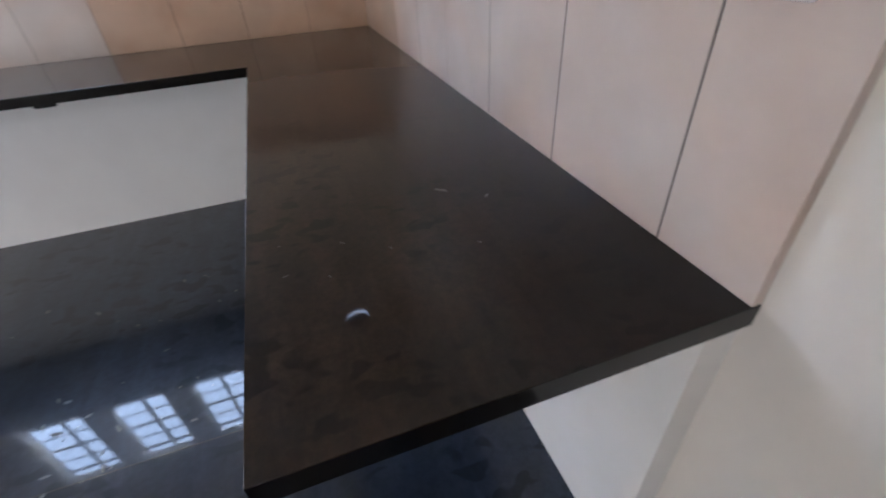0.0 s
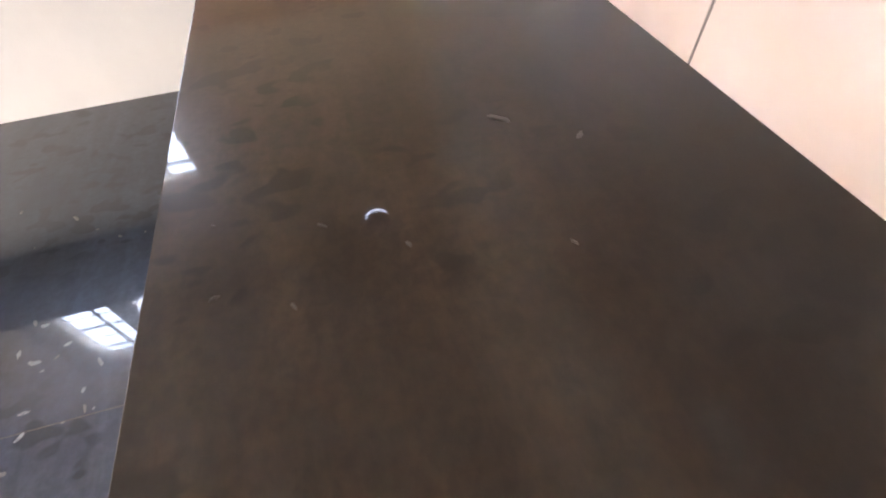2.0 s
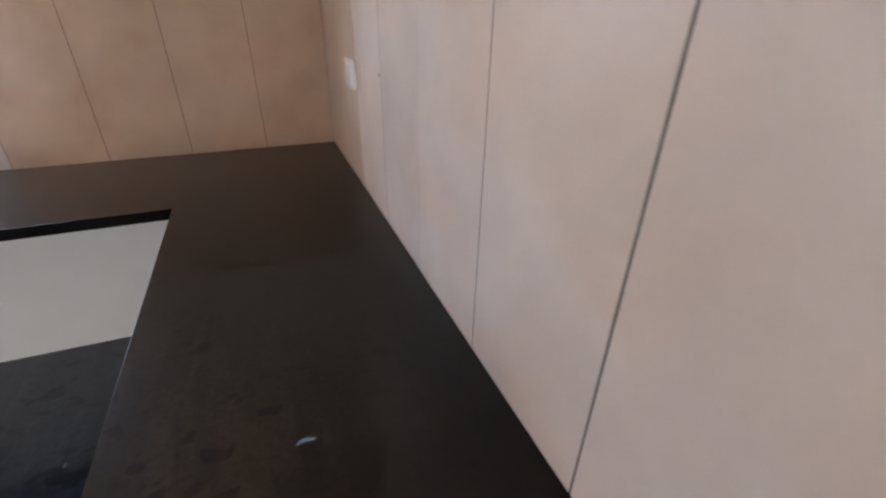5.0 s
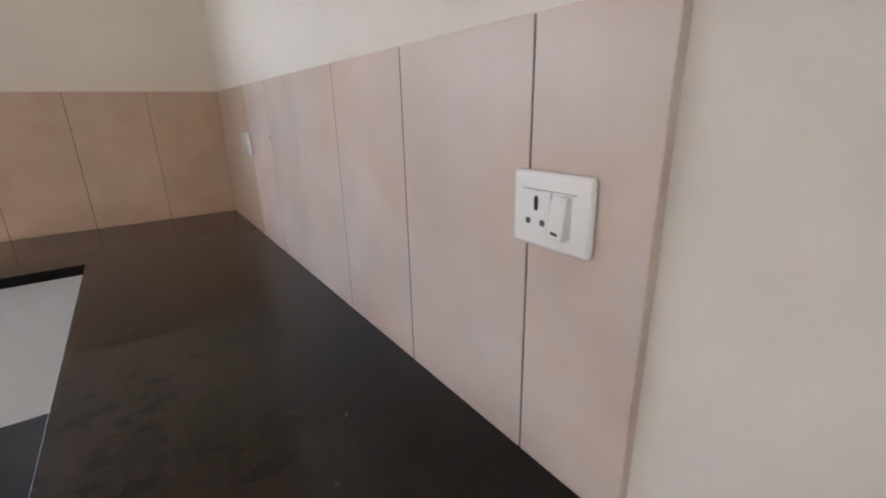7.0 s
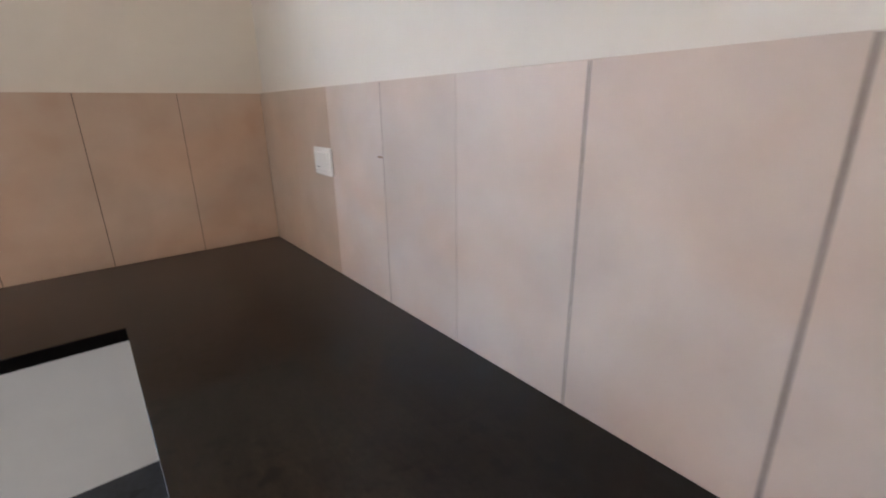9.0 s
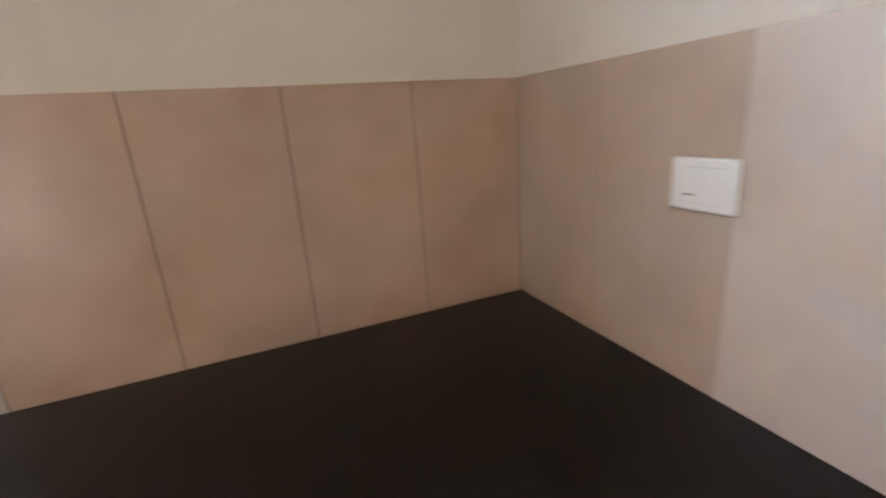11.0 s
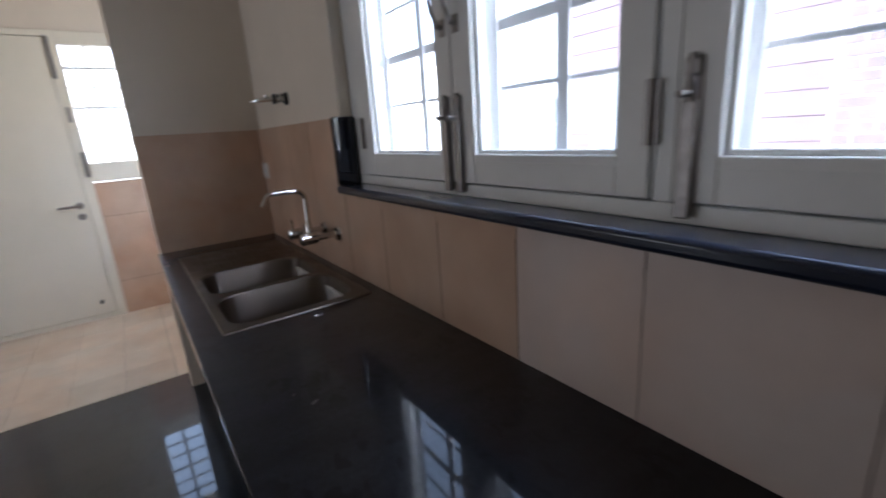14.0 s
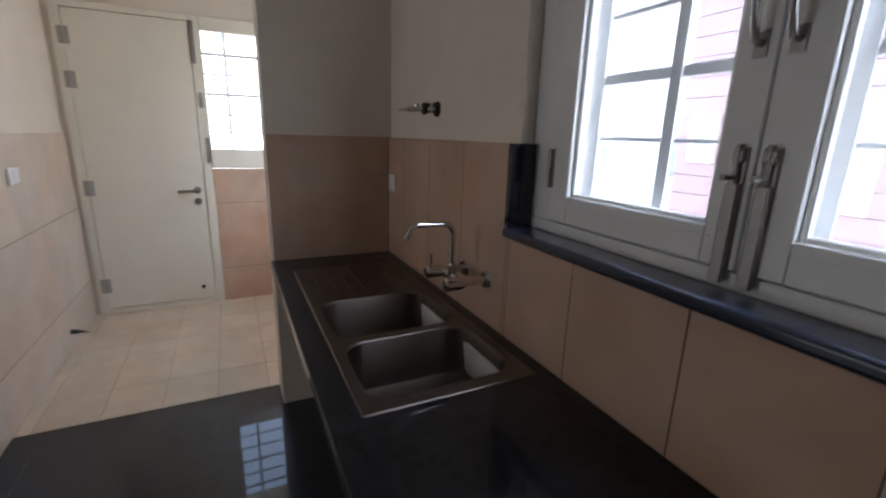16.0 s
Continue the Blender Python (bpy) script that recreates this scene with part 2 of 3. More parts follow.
def part(name, bm, material, parent=None, label="", smooth=False):
    me = bpy.data.meshes.new(name)
    bmesh.ops.recalc_face_normals(bm, faces=bm.faces)
    if smooth:
        for f in bm.faces:
            f.smooth = True
        for e in bm.edges:
            if len(e.link_faces) == 2 and e.calc_face_angle(0) > 0.6:
                e.smooth = False
    bm.to_mesh(me)
    bm.free()
    me.materials.append(material)
    ob = new(name, me)
    if parent:
        ob.parent = parent
        ob.matrix_parent_inverse = parent.matrix_world.inverted()
    if label:
        ob["label"] = label
    return ob


def boxes(name, dims, material, parent=None, label="", bevel=0.0, segments=2):
    bm = bmesh.new()
    for d in dims:
        box(bm, *d)
    if bevel:
        bevelled(bm, bevel, segments)
    return part(name, bm, material, parent, label)


def tube(bm, a, b2, r0, r1=None, n=20, caps=True):
    a, b2 = Vector(a), Vector(b2)
    d = b2 - a
    res = bmesh.ops.create_cone(bm, cap_ends=caps, segments=n, radius1=r0, radius2=r0 if r1 is None else r1, depth=d.length)
    m = Matrix.Translation((a + b2) / 2) @ d.to_track_quat('Z', 'Y').to_matrix().to_4x4()
    bmesh.ops.transform(bm, matrix=m, verts=res["verts"])


def sweep(bm, pts, r, n=14):
    """A round pipe along a line of points."""
    rings = []
    P = [Vector(p) for p in pts]
    side = None
    for i, p in enumerate(P):
        t = (P[min(i + 1, len(P) - 1)] - P[max(i - 1, 0)]).normalized()
        if side is None:
            side = t.orthogonal().normalized()
        side = (side - t * side.dot(t)).normalized()
        up = t.cross(side)
        rings.append([bm.verts.new(p + r * (math.cos(2 * math.pi * k / n) * side + math.sin(2 * math.pi * k / n) * up)) for k in range(n)])
    for a, c in zip(rings, rings[1:]):
        for k in range(n):
            bm.faces.new((a[k], a[(k + 1) % n], c[(k + 1) % n], c[k]))
    bm.faces.new(rings[0])
    bm.faces.new(rings[-1])


def empty(name, loc, label, category, group="", kind=""):
    ob = new(name)
    ob.location = loc
    ob.empty_display_size = 0.05
    ob.matrix_world = Matrix.Translation(loc)
    return tagged(ob, label, category, group, kind)


def structure(ob, label, category):
    return tagged(ob, label, category, kind="structure")


# ---- plan in metres ----
ZC = 0.785           # counter top
ZT = 1.385           # top of the tiled dado
FLOOR = -0.008
CEIL = 3.10
XW = -4.12           # east face of the partition beside the sink
XB = XW - 0.20       # where the granite floor ends
XS = XW + 0.06       # the thicker southern stretch of the partition
XD = -5.87           # wall with the outer door
YP = -1.75           # tiled side wall of the wash area
YS = -4.00           # wall behind the walker
WIN_L, WIN_R, WIN_B, WIN_T = -2.985, -1.210, 1.113, 2.27
SET = 0.016          # how far the tiles stand proud of the plaster

# ---- floors and ceilings ----
kitchen_floor = structure(boxes("floor_kitchen", [(XB, 0.2, YS - 1.5, 0.2, FLOOR - 0.15, FLOOR)], M_floor), "polished black granite floor with dusty smears", "floor")
utility_floor = structure(boxes("floor_utility", [(XD, XB, YP - 0.2, 0.2, FLOOR - 0.15, FLOOR - 0.008)], M_fgrout), "beige square tiled floor of the wash area", "floor")
structure(boxes("ceiling", [(XD - 0.2, 0.2, YS - 1.5, 0.2, CEIL, CEIL + 0.15)], M_ceiling), "plain white painted ceiling", "ceiling")

# ---- walls ----
wall_north = structure(boxes("wall_north", [
    (WIN_R, 0.22, SET, 0.20, FLOOR, 2.66), (WIN_R, -0.57, SET, 0.20, 2.66, CEIL), (-0.21, 0.22, SET, 0.20, 2.66, CEIL),
    (-4.6, WIN_L, SET, 0.20, FLOOR, CEIL), (-6.0, -5.4, SET, 0.20, FLOOR, CEIL), (-5.4, -4.6, SET, 0.20, FLOOR, 1.05), (-5.4, -4.6, SET, 0.20, 2.15, CEIL),
    (WIN_L, WIN_R, SET, 0.20, FLOOR, WIN_B - 0.001), (WIN_L, WIN_R, SET, 0.20, WIN_T, CEIL)], M_paint),
    "cream painted wall with a beige tiled dado and a window", "wall")
# round vent pipe through the wall near the ceiling
bm = bmesh.new()
vx, vz, vr = -0.39, 2.84, 0.092
rings = [[(vx + r * math.cos(2 * math.pi * k / 40), vz + r * math.sin(2 * math.pi * k / 40)) for k in range(40)] for r in (vr, 0.17)]
sq = []
for k in range(40):
    c, s = math.cos(2 * math.pi * k / 40), math.sin(2 * math.pi * k / 40)
    q = 1.0 / max(abs(c), abs(s))
    sq.append((vx + 0.18 * c * q, vz + (0.26 if s > 0 else 0.18) * s * q))
for yy, ring in zip((SET, 0.20), rings):
    va = [bm.verts.new((x, yy, z)) for x, z in ring]
    vb = [bm.verts.new((x, yy, z)) for x, z in sq]
    for k in range(40):
        bm.faces.new((va[k], va[(k + 1) % 40], vb[(k + 1) % 40], vb[k]))
part("vent_surround", bm, M_paint, wall_north)
bm = bmesh.new()
va = [bm.verts.new((x, SET + 0.001, z)) for x, z in rings[0]]
vb = [bm.verts.new((x, 0.199, z)) for x, z in rings[1]]
for k in range(40):
    bm.faces.new((va[k], va[(k + 1) % 40], vb[(k + 1) % 40], vb[k]))
part("vent_pipe", bm, M_pipe, wall_north, "dark open vent pipe through the wall")
# disc added to trim the vent's reflection on the counter to a crescent
bm = bmesh.new()
tube(bm, (vx, SET + 0.012, vz + 0.026), (vx, SET + 0.016, vz + 0.026), 0.088, 0.088, 40)
part("vent_mask", bm, M_pipe, wall_north, "dark round disc added to cover most of the vent", smooth=True)
wall_east = structure(boxes("wall_east", [(SET, 0.22, YS - 0.2, SET, FLOOR, CEIL)], M_paint_skylit), "cream painted wall with a beige tiled dado above the counter", "wall")
wall_partition = structure(boxes("wall_partition", [(XB, XW, -0.586, SET, FLOOR, CEIL), (XB, XS, YS, YP - 0.013, FLOOR, CEIL), (XB, XW, YP - 0.013, -0.586, 2.55, CEIL)], M_paint),
                           "cream partition wall with a wide opening to the wash area", "wall")
wall_side = structure(boxes("wall_side", [(XD - 0.2, XB, YP - 0.2, YP - 0.012, FLOOR - 0.02, CEIL)], M_paint), "cream wall with large beige tiles below, in the wash area", "wall")
DF_L, DF_R, DF_T = -1.722, -0.42, 2.19     # joinery opening in the outer wall
wall_west = structure(boxes("wall_west", [
    (XD - 0.2, XD, YP - 0.2, DF_L, FLOOR - 0.02, CEIL), (XD - 0.2, XD, DF_R, 0.2, FLOOR - 0.02, CEIL), (XD - 0.2, XD, DF_L, DF_R, DF_T, CEIL),
    (XD - 0.2, XD, -0.868, DF_R, FLOOR - 0.02, 1.09)], M_paint), "cream outer wall with a white door and side window", "wall")
# wall out of view; its doorway is added to hold the fill lamp
wall_south = structure(boxes("wall_south", [(XB, -4.00, YS - 0.2, YS, FLOOR, CEIL), (-2.90, 0.22, YS - 0.2, YS, FLOOR, CEIL), (-4.00, -2.90, YS - 0.2, YS, 2.1, CEIL)], M_paint), "unseen cream painted wall with an added doorway", "wall")
structure(boxes("wall_hall", [(XB, 0.22, YS - 1.5, YS - 1.3, FLOOR, CEIL), (XB, XB + 0.2, YS - 1.3, YS - 0.2, FLOOR, CEIL), (0.02, 0.22, YS - 1.3, YS - 0.2, FLOOR, CEIL)], M_paint), "plain cream wall beyond the added doorway", "wall")

# plaster lining below the counter
lining = structure(boxes("wall_lining", [(-0.043, SET, -2.30, -0.098, FLOOR, ZC - 0.037), (XW, -0.043, -0.098, SET, FLOOR, ZC - 0.037)], M_white_wall), "white plastered wall below the counter", "wall")
structure(boxes("baseboard", [(XS, XS + 0.012, YS, YP, FLOOR, FLOOR + 0.10)], M_sill), "black granite skirting along the partition", "baseboard")

# ---- countertop: one L of stone with a cut-out for the sink ----
bm = bmesh.new()
CF, CE = -0.600, -2.312
xs = [XW, -3.88, -2.785, -0.612, 0.0155]
ys = [CE, CF, -0.50, -0.068, 0.0155]
vert = {}
for i, x in enumerate(xs):
    for j, y in enumerate(ys):
        vert[i, j] = bm.verts.new((x, y, ZC - 0.037))
faces = []
for i in range(4):
    for j in range(4):
        if (j == 0 and i != 3) or (i == 1 and j == 2):
            continue
        faces.append(bm.faces.new((vert[i, j], vert[i + 1, j], vert[i + 1, j + 1], vert[i, j + 1])))
bmesh.ops.delete(bm, geom=[v for v in bm.verts if not v.link_faces], context='VERTS')
ext = bmesh.ops.extrude_face_region(bm, geom=faces)
for v in ext["geom"]:
    if isinstance(v, bmesh.types.BMVert):
        v.co.z = ZC
bmesh.ops.recalc_face_normals(bm, faces=bm.faces)
bevelled(bm, 0.0015, 2)
counter = tagged(part("countertop", bm, M_counter), "L-shaped polished black granite countertop, dusty and smeared", "countertop")
boxes("edge_drip", [(-1.35, -1.28, CF + 0.002, CF + 0.02, ZC - 0.048, ZC - 0.036)], M_counter, counter, bevel=0.004)

# ---- kitchen window ----
GY = 0.086
FACE = 0.055         # room side of the casements
ST = WIN_B + 0.030   # top of the sill
win = empty("window_1", (-2.1, 0.1, WIN_B), "white timber casement window with a black granite sill", "window", kind="structure")
boxes("window_sill", [(WIN_L, WIN_R, -0.032, 0.20, WIN_B, ST)], M_sill, win, "black granite sill with a rounded nose", bevel=0.010, segments=3)
boxes("jamb_lining", [(WIN_L, WIN_L + 0.022, -0.024, FACE + 0.005, ST + 0.001, ZT)], M_jamb, win, "black granite jamb lining", bevel=0.003)
boxes("jamb_lining", [(WIN_R - 0.026, WIN_R, -0.012, FACE + 0.005, ST + 0.001, ZT)], M_jamb, win, "black granite jamb lining", bevel=0.003)
boxes("window_frame", [(WIN_L, WIN_R, FACE + 0.006, 0.150, ST, 1.176), (WIN_L, -2.890, FACE + 0.008, 0.150, 1.176, 2.235), (-1.262, WIN_R, FACE + 0.008, 0.150, 1.176, 2.235),
                       (-1.826, -1.792, FACE + 0.008, 0.150, 1.176, 2.235), (WIN_L, WIN_R, FACE + 0.006, 0.150, 2.235, WIN_T)], M_wood, win, bevel=0.003)


def casement(x0, x1, p0, p1):
    z0, z1, q0, q1 = 1.180, 2.232, 1.253, 2.180
    y0, y1 = FACE, FACE + 0.046
    leaf = boxes("casement", [(x0, p0, y0, y1, z0, z1), (p1, x1, y0, y1, z0, z1), (p0, p1, y0, y1, z0, q0), (p0, p1, y0, y1, q1, z1)], M_wood, win, bevel=0.003)
    boxes("glazing_bead", [(p0 - 0.001, p0 + 0.011, y0 + 0.014, GY, q0, q1), (p1 - 0.011, p1 + 0.001, y0 + 0.014, GY, q0, q1), (p0 + 0.011, p1 - 0.011, y0 + 0.014, GY, q0 - 0.001, q0 + 0.009)], M_wood, leaf, bevel=0.002)
    boxes("lower_moulding", [(p0 - 0.012, p1 + 0.012, y0 - 0.002, y0 + 0.002, q0 - 0.020, q0 - 0.017)], M_wood, leaf)
    g = boxes("pane", [(p0, p1, GY, GY + 0.004, q0, q1)], M_glass, leaf, "clear window glass")
    g.visible_shadow = False
    return leaf


c1 = casement(-2.886, -2.362, -2.816, -2.429)
c2 = casement(-2.358, -1.830, -2.281, -1.893)
c3 = casement(-1.788, -1.266, -1.722, -1.331)


def tower_bolt(parent, x, y0, z0, z1):
    h = z1 - z0
    bm = bmesh.new()
    box(bm, x - 0.014, x + 0.014, y0 - 0.004, y0, z0, z1)
    box(bm, x - 0.012, x + 0.012, y0 - 0.015, y0 - 0.0035, z0 - 0.004, z0 + 0.74 * h)
    box(bm, x - 0.011, x + 0.011, y0 - 0.013, y0 - 0.0035, z1 - 0.028, z1 - 0.004)
    bevelled(bm, 0.003, 2)
    tube(bm, (x, y0 - 0.009, z0 + 0.7 * h), (x, y0 - 0.009, z1 + 0.004), 0.0062, n=12)
    tube(bm, (x, y0 - 0.010, z0 + 0.78 * h), (x - 0.006, y0 - 0.034, z0 + 0.78 * h), 0.0045, 0.006, n=12)
    for zz in (z1 - 0.016, z0 + 0.70 * h, z0 + 0.05 * h):
        tube(bm, (x, y0 - 0.0155, zz), (x, y0 - 0.012, zz), 0.0035, n=10)
    part("tower_bolt", bm, M_bolt, parent, "satin steel tower bolt")


tower_bolt(c1, -2.386, FACE, 1.160, 1.398)
tower_bolt(c2, -2.335, FACE, 1.160, 1.398)
tower_bolt(c3, -1.765, FACE, 1.160, 1.398)


def hinge(parent, x, y0, z0, z1, w=0.012):
    bm = bmesh.new()
    box(bm, x - w, x + w, y0 - 0.003, y0, z0, z1)
    tube(bm, (x, y0 - 0.006, z0), (x, y0 - 0.006, z1), 0.006, n=12)
    part("hinge", bm, M_bolt, parent, "steel butt hinge", smooth=True)


for zz in (1.270, 2.02):
    hinge(c2, -1.829, FACE, zz, zz + 0.104)
    hinge(c3, -1.264, FACE, zz, zz + 0.104)
    hinge(c1, -2.887, FACE, zz, zz + 0.104)


def pull_handle(parent, x, y0, z0, z1):
    bm = bmesh.new()
    pts = [(x, y0, z0), (x, y0 - 0.02, z0 + 0.003)]
    for k in range(9):
        a = math.pi * k / 8
        pts.append((x, y0 - 0.02 - 0.016 * math.sin(a), z0 + 0.01 + (z1 - z0 - 0.02) * k / 8))
    pts += [(x, y0 - 0.02, z1 - 0.003), (x, y0, z1)]
    sweep(bm, pts, 0.006, 10)
    for zz in (z0, z1):
        box(bm, x - 0.011, x + 0.011, y0 - 0.003, y0, zz - 0.02, zz + 0.02)
    part("pull_handle", bm, M_bolt, parent, "steel pull handle", smooth=True)


pull_handle(c1, -2.388, FACE, 1.56, 1.68)
pull_handle(c2, -2.333, FACE, 1.56, 1.68)
pull_handle(c3, -1.762, FACE, 1.53, 1.65)

grille = tagged(boxes("window_grille", [(WIN_L, WIN_R, 0.126, 0.142, 1.176, 1.250)], M_grille), "white painted steel security grille behind the window panes", "window grille")
boxes("top_rail", [(WIN_L, WIN_R, 0.126, 0.142, 2.19, 2.235)], M_grille, grille)
for k in range(6):
    z = 1.405 + 0.1425 * k
    t = 0.013 if k % 2 else 0.005
    boxes("bar", [(WIN_L, WIN_R, 0.132, 0.140, z - t, z + t)], M_grille, grille, bevel=0.002)
for x, w in ((-2.82, 0.022), (-2.595, 0.014), (-2.416, 0.022), (-2.285, 0.022), (-2.068, 0.016), (-1.880, 0.022), (-1.726, 0.022), (-1.513, 0.014), (-1.318, 0.022)):
    boxes("upright", [(x - w, x + w, 0.124, 0.131, 1.176, 2.235)], M_grille, grille, bevel=0.002)

# ---- sink ----
def loop(bm, x0, x1, y0, y1, r, z, n=7):
    pts = []
    for cx, cy, a0 in ((x1 - r, y1 - r, 0), (x0 + r, y1 - r, 90), (x0 + r, y0 + r, 180), (x1 - r, y0 + r, 270)):
        for k in range(n):
            a = radians(a0 + 90 * k / (n - 1))
            pts.append(bm.verts.new((cx + r * math.cos(a), cy + r * math.sin(a), z)))
    return pts


def bridge(bm, a, c):
    n = len(a)
    for k in range(n):
        bm.faces.new((a[k], a[(k + 1) % n], c[(k + 1) % n], c[k]))


def ring_edges(bm, a):
    out = []
    for k in range(len(a)):
        e = bm.edges.get((a[k], a[(k + 1) % len(a)])) or bm.edges.new((a[k], a[(k + 1) % len(a)]))
        out.append(e)
    return out


SX0, SX1, SY0, SY1 = -3.905, -2.748, -0.524, -0.042
sink = empty("kitchen_sink", (-3.33, -0.28, ZC), "double bowl stainless steel sink with drainboard, set into the granite", "sink")
bm = bmesh.new()
o0 = loop(bm, SX0, SX1, SY0, SY1, 0.012, ZC + 0.001)
o1 = loop(bm, SX0 + 0.004, SX1 - 0.004, SY0 + 0.004, SY1 - 0.004, 0.012, ZC + 0.005)
bridge(bm, o0, o1)
bowls = ((-3.110, -2.792, -0.494, -0.080), (-3.470, -3.142, -0.494, -0.080))
rims = [loop(bm, *bw, 0.072, ZC + 0.005) for bw in bowls]
E3 = ring_edges(bm, o1)
for rm in rims:
    E3 += ring_edges(bm, rm)
bmesh.ops.triangle_fill(bm, use_beauty=True, edges=E3)
part("rim", bm, M_steel, sink, "brushed steel rim and drainboard")
for bw in bowls:
    bm = bmesh.new()
    x0, x1, y0, y1 = bw
    prev = loop(bm, x0, x1, y0, y1, 0.072, ZC + 0.005)
    for inset, dz, r in ((0.003, 0.002, 0.071), (0.006, 0.006, 0.070), (0.014, 0.13, 0.068), (0.024, 0.155, 0.064), (0.046, 0.168, 0.055)):
        cur = loop(bm, x0 + inset, x1 - inset, y0 + inset, y1 - inset, r, ZC + 0.005 - dz)
        bridge(bm, prev, cur)
        prev = cur
    bm.faces.new(prev)
    bowl = part("bowl", bm, M_steel, sink, smooth=True)
    bm = bmesh.new()
    cx, cy = (x0 + x1) / 2, (y0 + y1) / 2
    tube(bm, (cx, cy, ZC - 0.166), (cx, cy, ZC - 0.161), 0.042, 0.036, 24)
    tube(bm, (cx, cy, ZC - 0.161), (cx, cy, ZC - 0.158), 0.012, 0.008, 16)
    part("drain", bm, M_chrome, bowl, smooth=True)
for k in range(7):
    y = -0.45 + k * 0.055
    boxes("drain_ridge", [(-3.86, -3.52, y - 0.006, y + 0.006, ZC + 0.0045, ZC + 0.0072)], M_steel, sink, bevel=0.002)

# ---- wall mixer ----
mixer = empty("wall_mixer_tap", (-3.19, 0, 0.937), "chrome wall mixer tap with a swivel spout over the sink", "tap")
for x in (-3.105, -3.255):
    bm = bmesh.new()
    tube(bm, (x, 0.0, 0.937), (x, -0.008, 0.937), 0.030, 0.026, 24)
    tube(bm, (x, -0.008, 0.937), (x, -0.088, 0.937), 0.013)
    part("wall_flange", bm, M_chrome, mixer, smooth=True)
bm = bmesh.new()
tube(bm, (-3.095, -0.092, 0.937), (-3.265, -0.092, 0.937), 0.017)
tube(bm, (-3.18, -0.092, 0.937), (-3.18, -0.092, 0.985), 0.015, 0.012)
part("body", bm, M_chrome, mixer, smooth=True)
for x in (-3.105, -3.255):
    bm = bmesh.new()
    tube(bm, (x, -0.092, 0.937), (x, -0.150, 0.937), 0.021, 0.023, 24)
    tube(bm, (x, -0.150, 0.937), (x, -0.156, 0.937), 0.023, 0.016, 24)
    k = part("knob", bm, M_chrome, mixer, smooth=True)
    bm = bmesh.new()
    tube(bm, (x, -0.135, 0.955), (x, -0.137, 1.000), 0.004, 0.005, 10)
    part("lever", bm, M_chrome, k, smooth=True)
bm = bmesh.new()
pts = [(-3.18, -0.092, 0.98), (-3.18, -0.092, 1.085)]
for k in range(1, 9):
    a = radians(90 * k / 8)
    pts.append((-3.18, -0.092 - 0.035 * (1 - math.cos(a)), 1.085 + 0.035 * math.sin(a)))
pts.append((-3.18, -0.215, 1.122))
for k in range(1, 8):
    a = radians(65 * k / 7)
    pts.append((-3.18, -0.215 - 0.03 * math.sin(a), 1.122 - 0.03 * (1 - math.cos(a))))
pts.append((-3.18, -0.258, 1.078))
sweep(bm, pts, 0.0095, 14)
part("spout", bm, M_chrome, mixer, "bent chrome spout", smooth=True)


def bib_cock(name, at, d, size, material, flange, label):
    """A small stop cock that sticks out of a wall at a point, along d."""
    p, d = Vector(at), Vector(d)
    up = Vector((0, 0, 1))
    tap = empty(name, at, label, "tap")

    def piece(nm, steps, mt, text=""):
        bm = bmesh.new()
        for a0, u0, a1, u1, r0, r1 in steps:
            tube(bm, p + (d * a0 + up * u0) * size, p + (d * a1 + up * u1) * size, r0 * size, r1 * size, 20)
        part(nm, bm, mt, tap, text, smooth=True)
    piece("wall_flange", [(0, 0, 0.010, 0, 0.030, 0.026)], flange, "dark wall flange")
    piece("body", [(0.010, 0, 0.052, 0, 0.011, 0.011), (0.030, -0.016, 0.030, 0.014, 0.012, 0.012), (0.062, 0, 0.125, -0.006, 0.010, 0.010)], material)
    piece("collar", [(0.052, 0, 0.062, 0, 0.024, 0.022)], flange, "dark collar")
    piece("cap", [(0.030, 0.014, 0.030, 0.022, 0.014, 0.014)], material)
    piece("stud", [(0.090, 0.004, 0.090, 0.016, 0.009, 0.009)], material)
    piece("spindle", [(0.125, -0.006, 0.160, -0.010, 0.005, 0.0045)], material)


bib_cock("stop_cock", (-3.561, SET, 1.500), (0, -1, 0), 1.0, M_chrome, M_black, "small chrome stop cock with dark flange on the cream wall")
bib_cock("floor_tap", (-5.275, YP, 0.107), (0.25, 0.968, 0), 0.65, M_black, M_black, "small black tap low on the tiled side wall")


# ---- sockets and switch plates ----
def plate(name, centre, u, n, w, h, label, category):
    """A rounded plastic plate; u runs along the wall, n points into the room."""
    c, u, n = Vector(centre), Vector(u), Vector(n)
    up = Vector((0, 0, 1))
    ob = empty(name, centre, label, category)
    m = Matrix((u, up, n)).transposed().to_4x4()
    m.translation = c

    def slab(nm, a0, a1, b0, b1, d0, d1, bev, material, parent, label2=""):
        bm = bmesh.new()
        box(bm, a0, a1, b0, b1, d0, d1)
        if bev:
            bevelled(bm, bev, 3)
        bmesh.ops.transform(bm, matrix=m, verts=bm.verts)
        return part(nm, bm, material, parent, label2)
    body = slab("cover", -w / 2, w / 2, -h / 2, h / 2, 0, 0.013, 0.006, M_plastic, ob)
    return ob, body, slab


SOCK = (0, -2.186, 1.164)
ob, body, slab = plate("power_socket", SOCK, (0, -1, 0), (-1, 0, 0), 0.120, 0.094, "white three-pin socket with a rocker switch on the tiles", "socket")
slab("outlet", -0.040, 0.003, -0.028, 0.024, 0.012, 0.0145, 0.001, M_plastic, body)
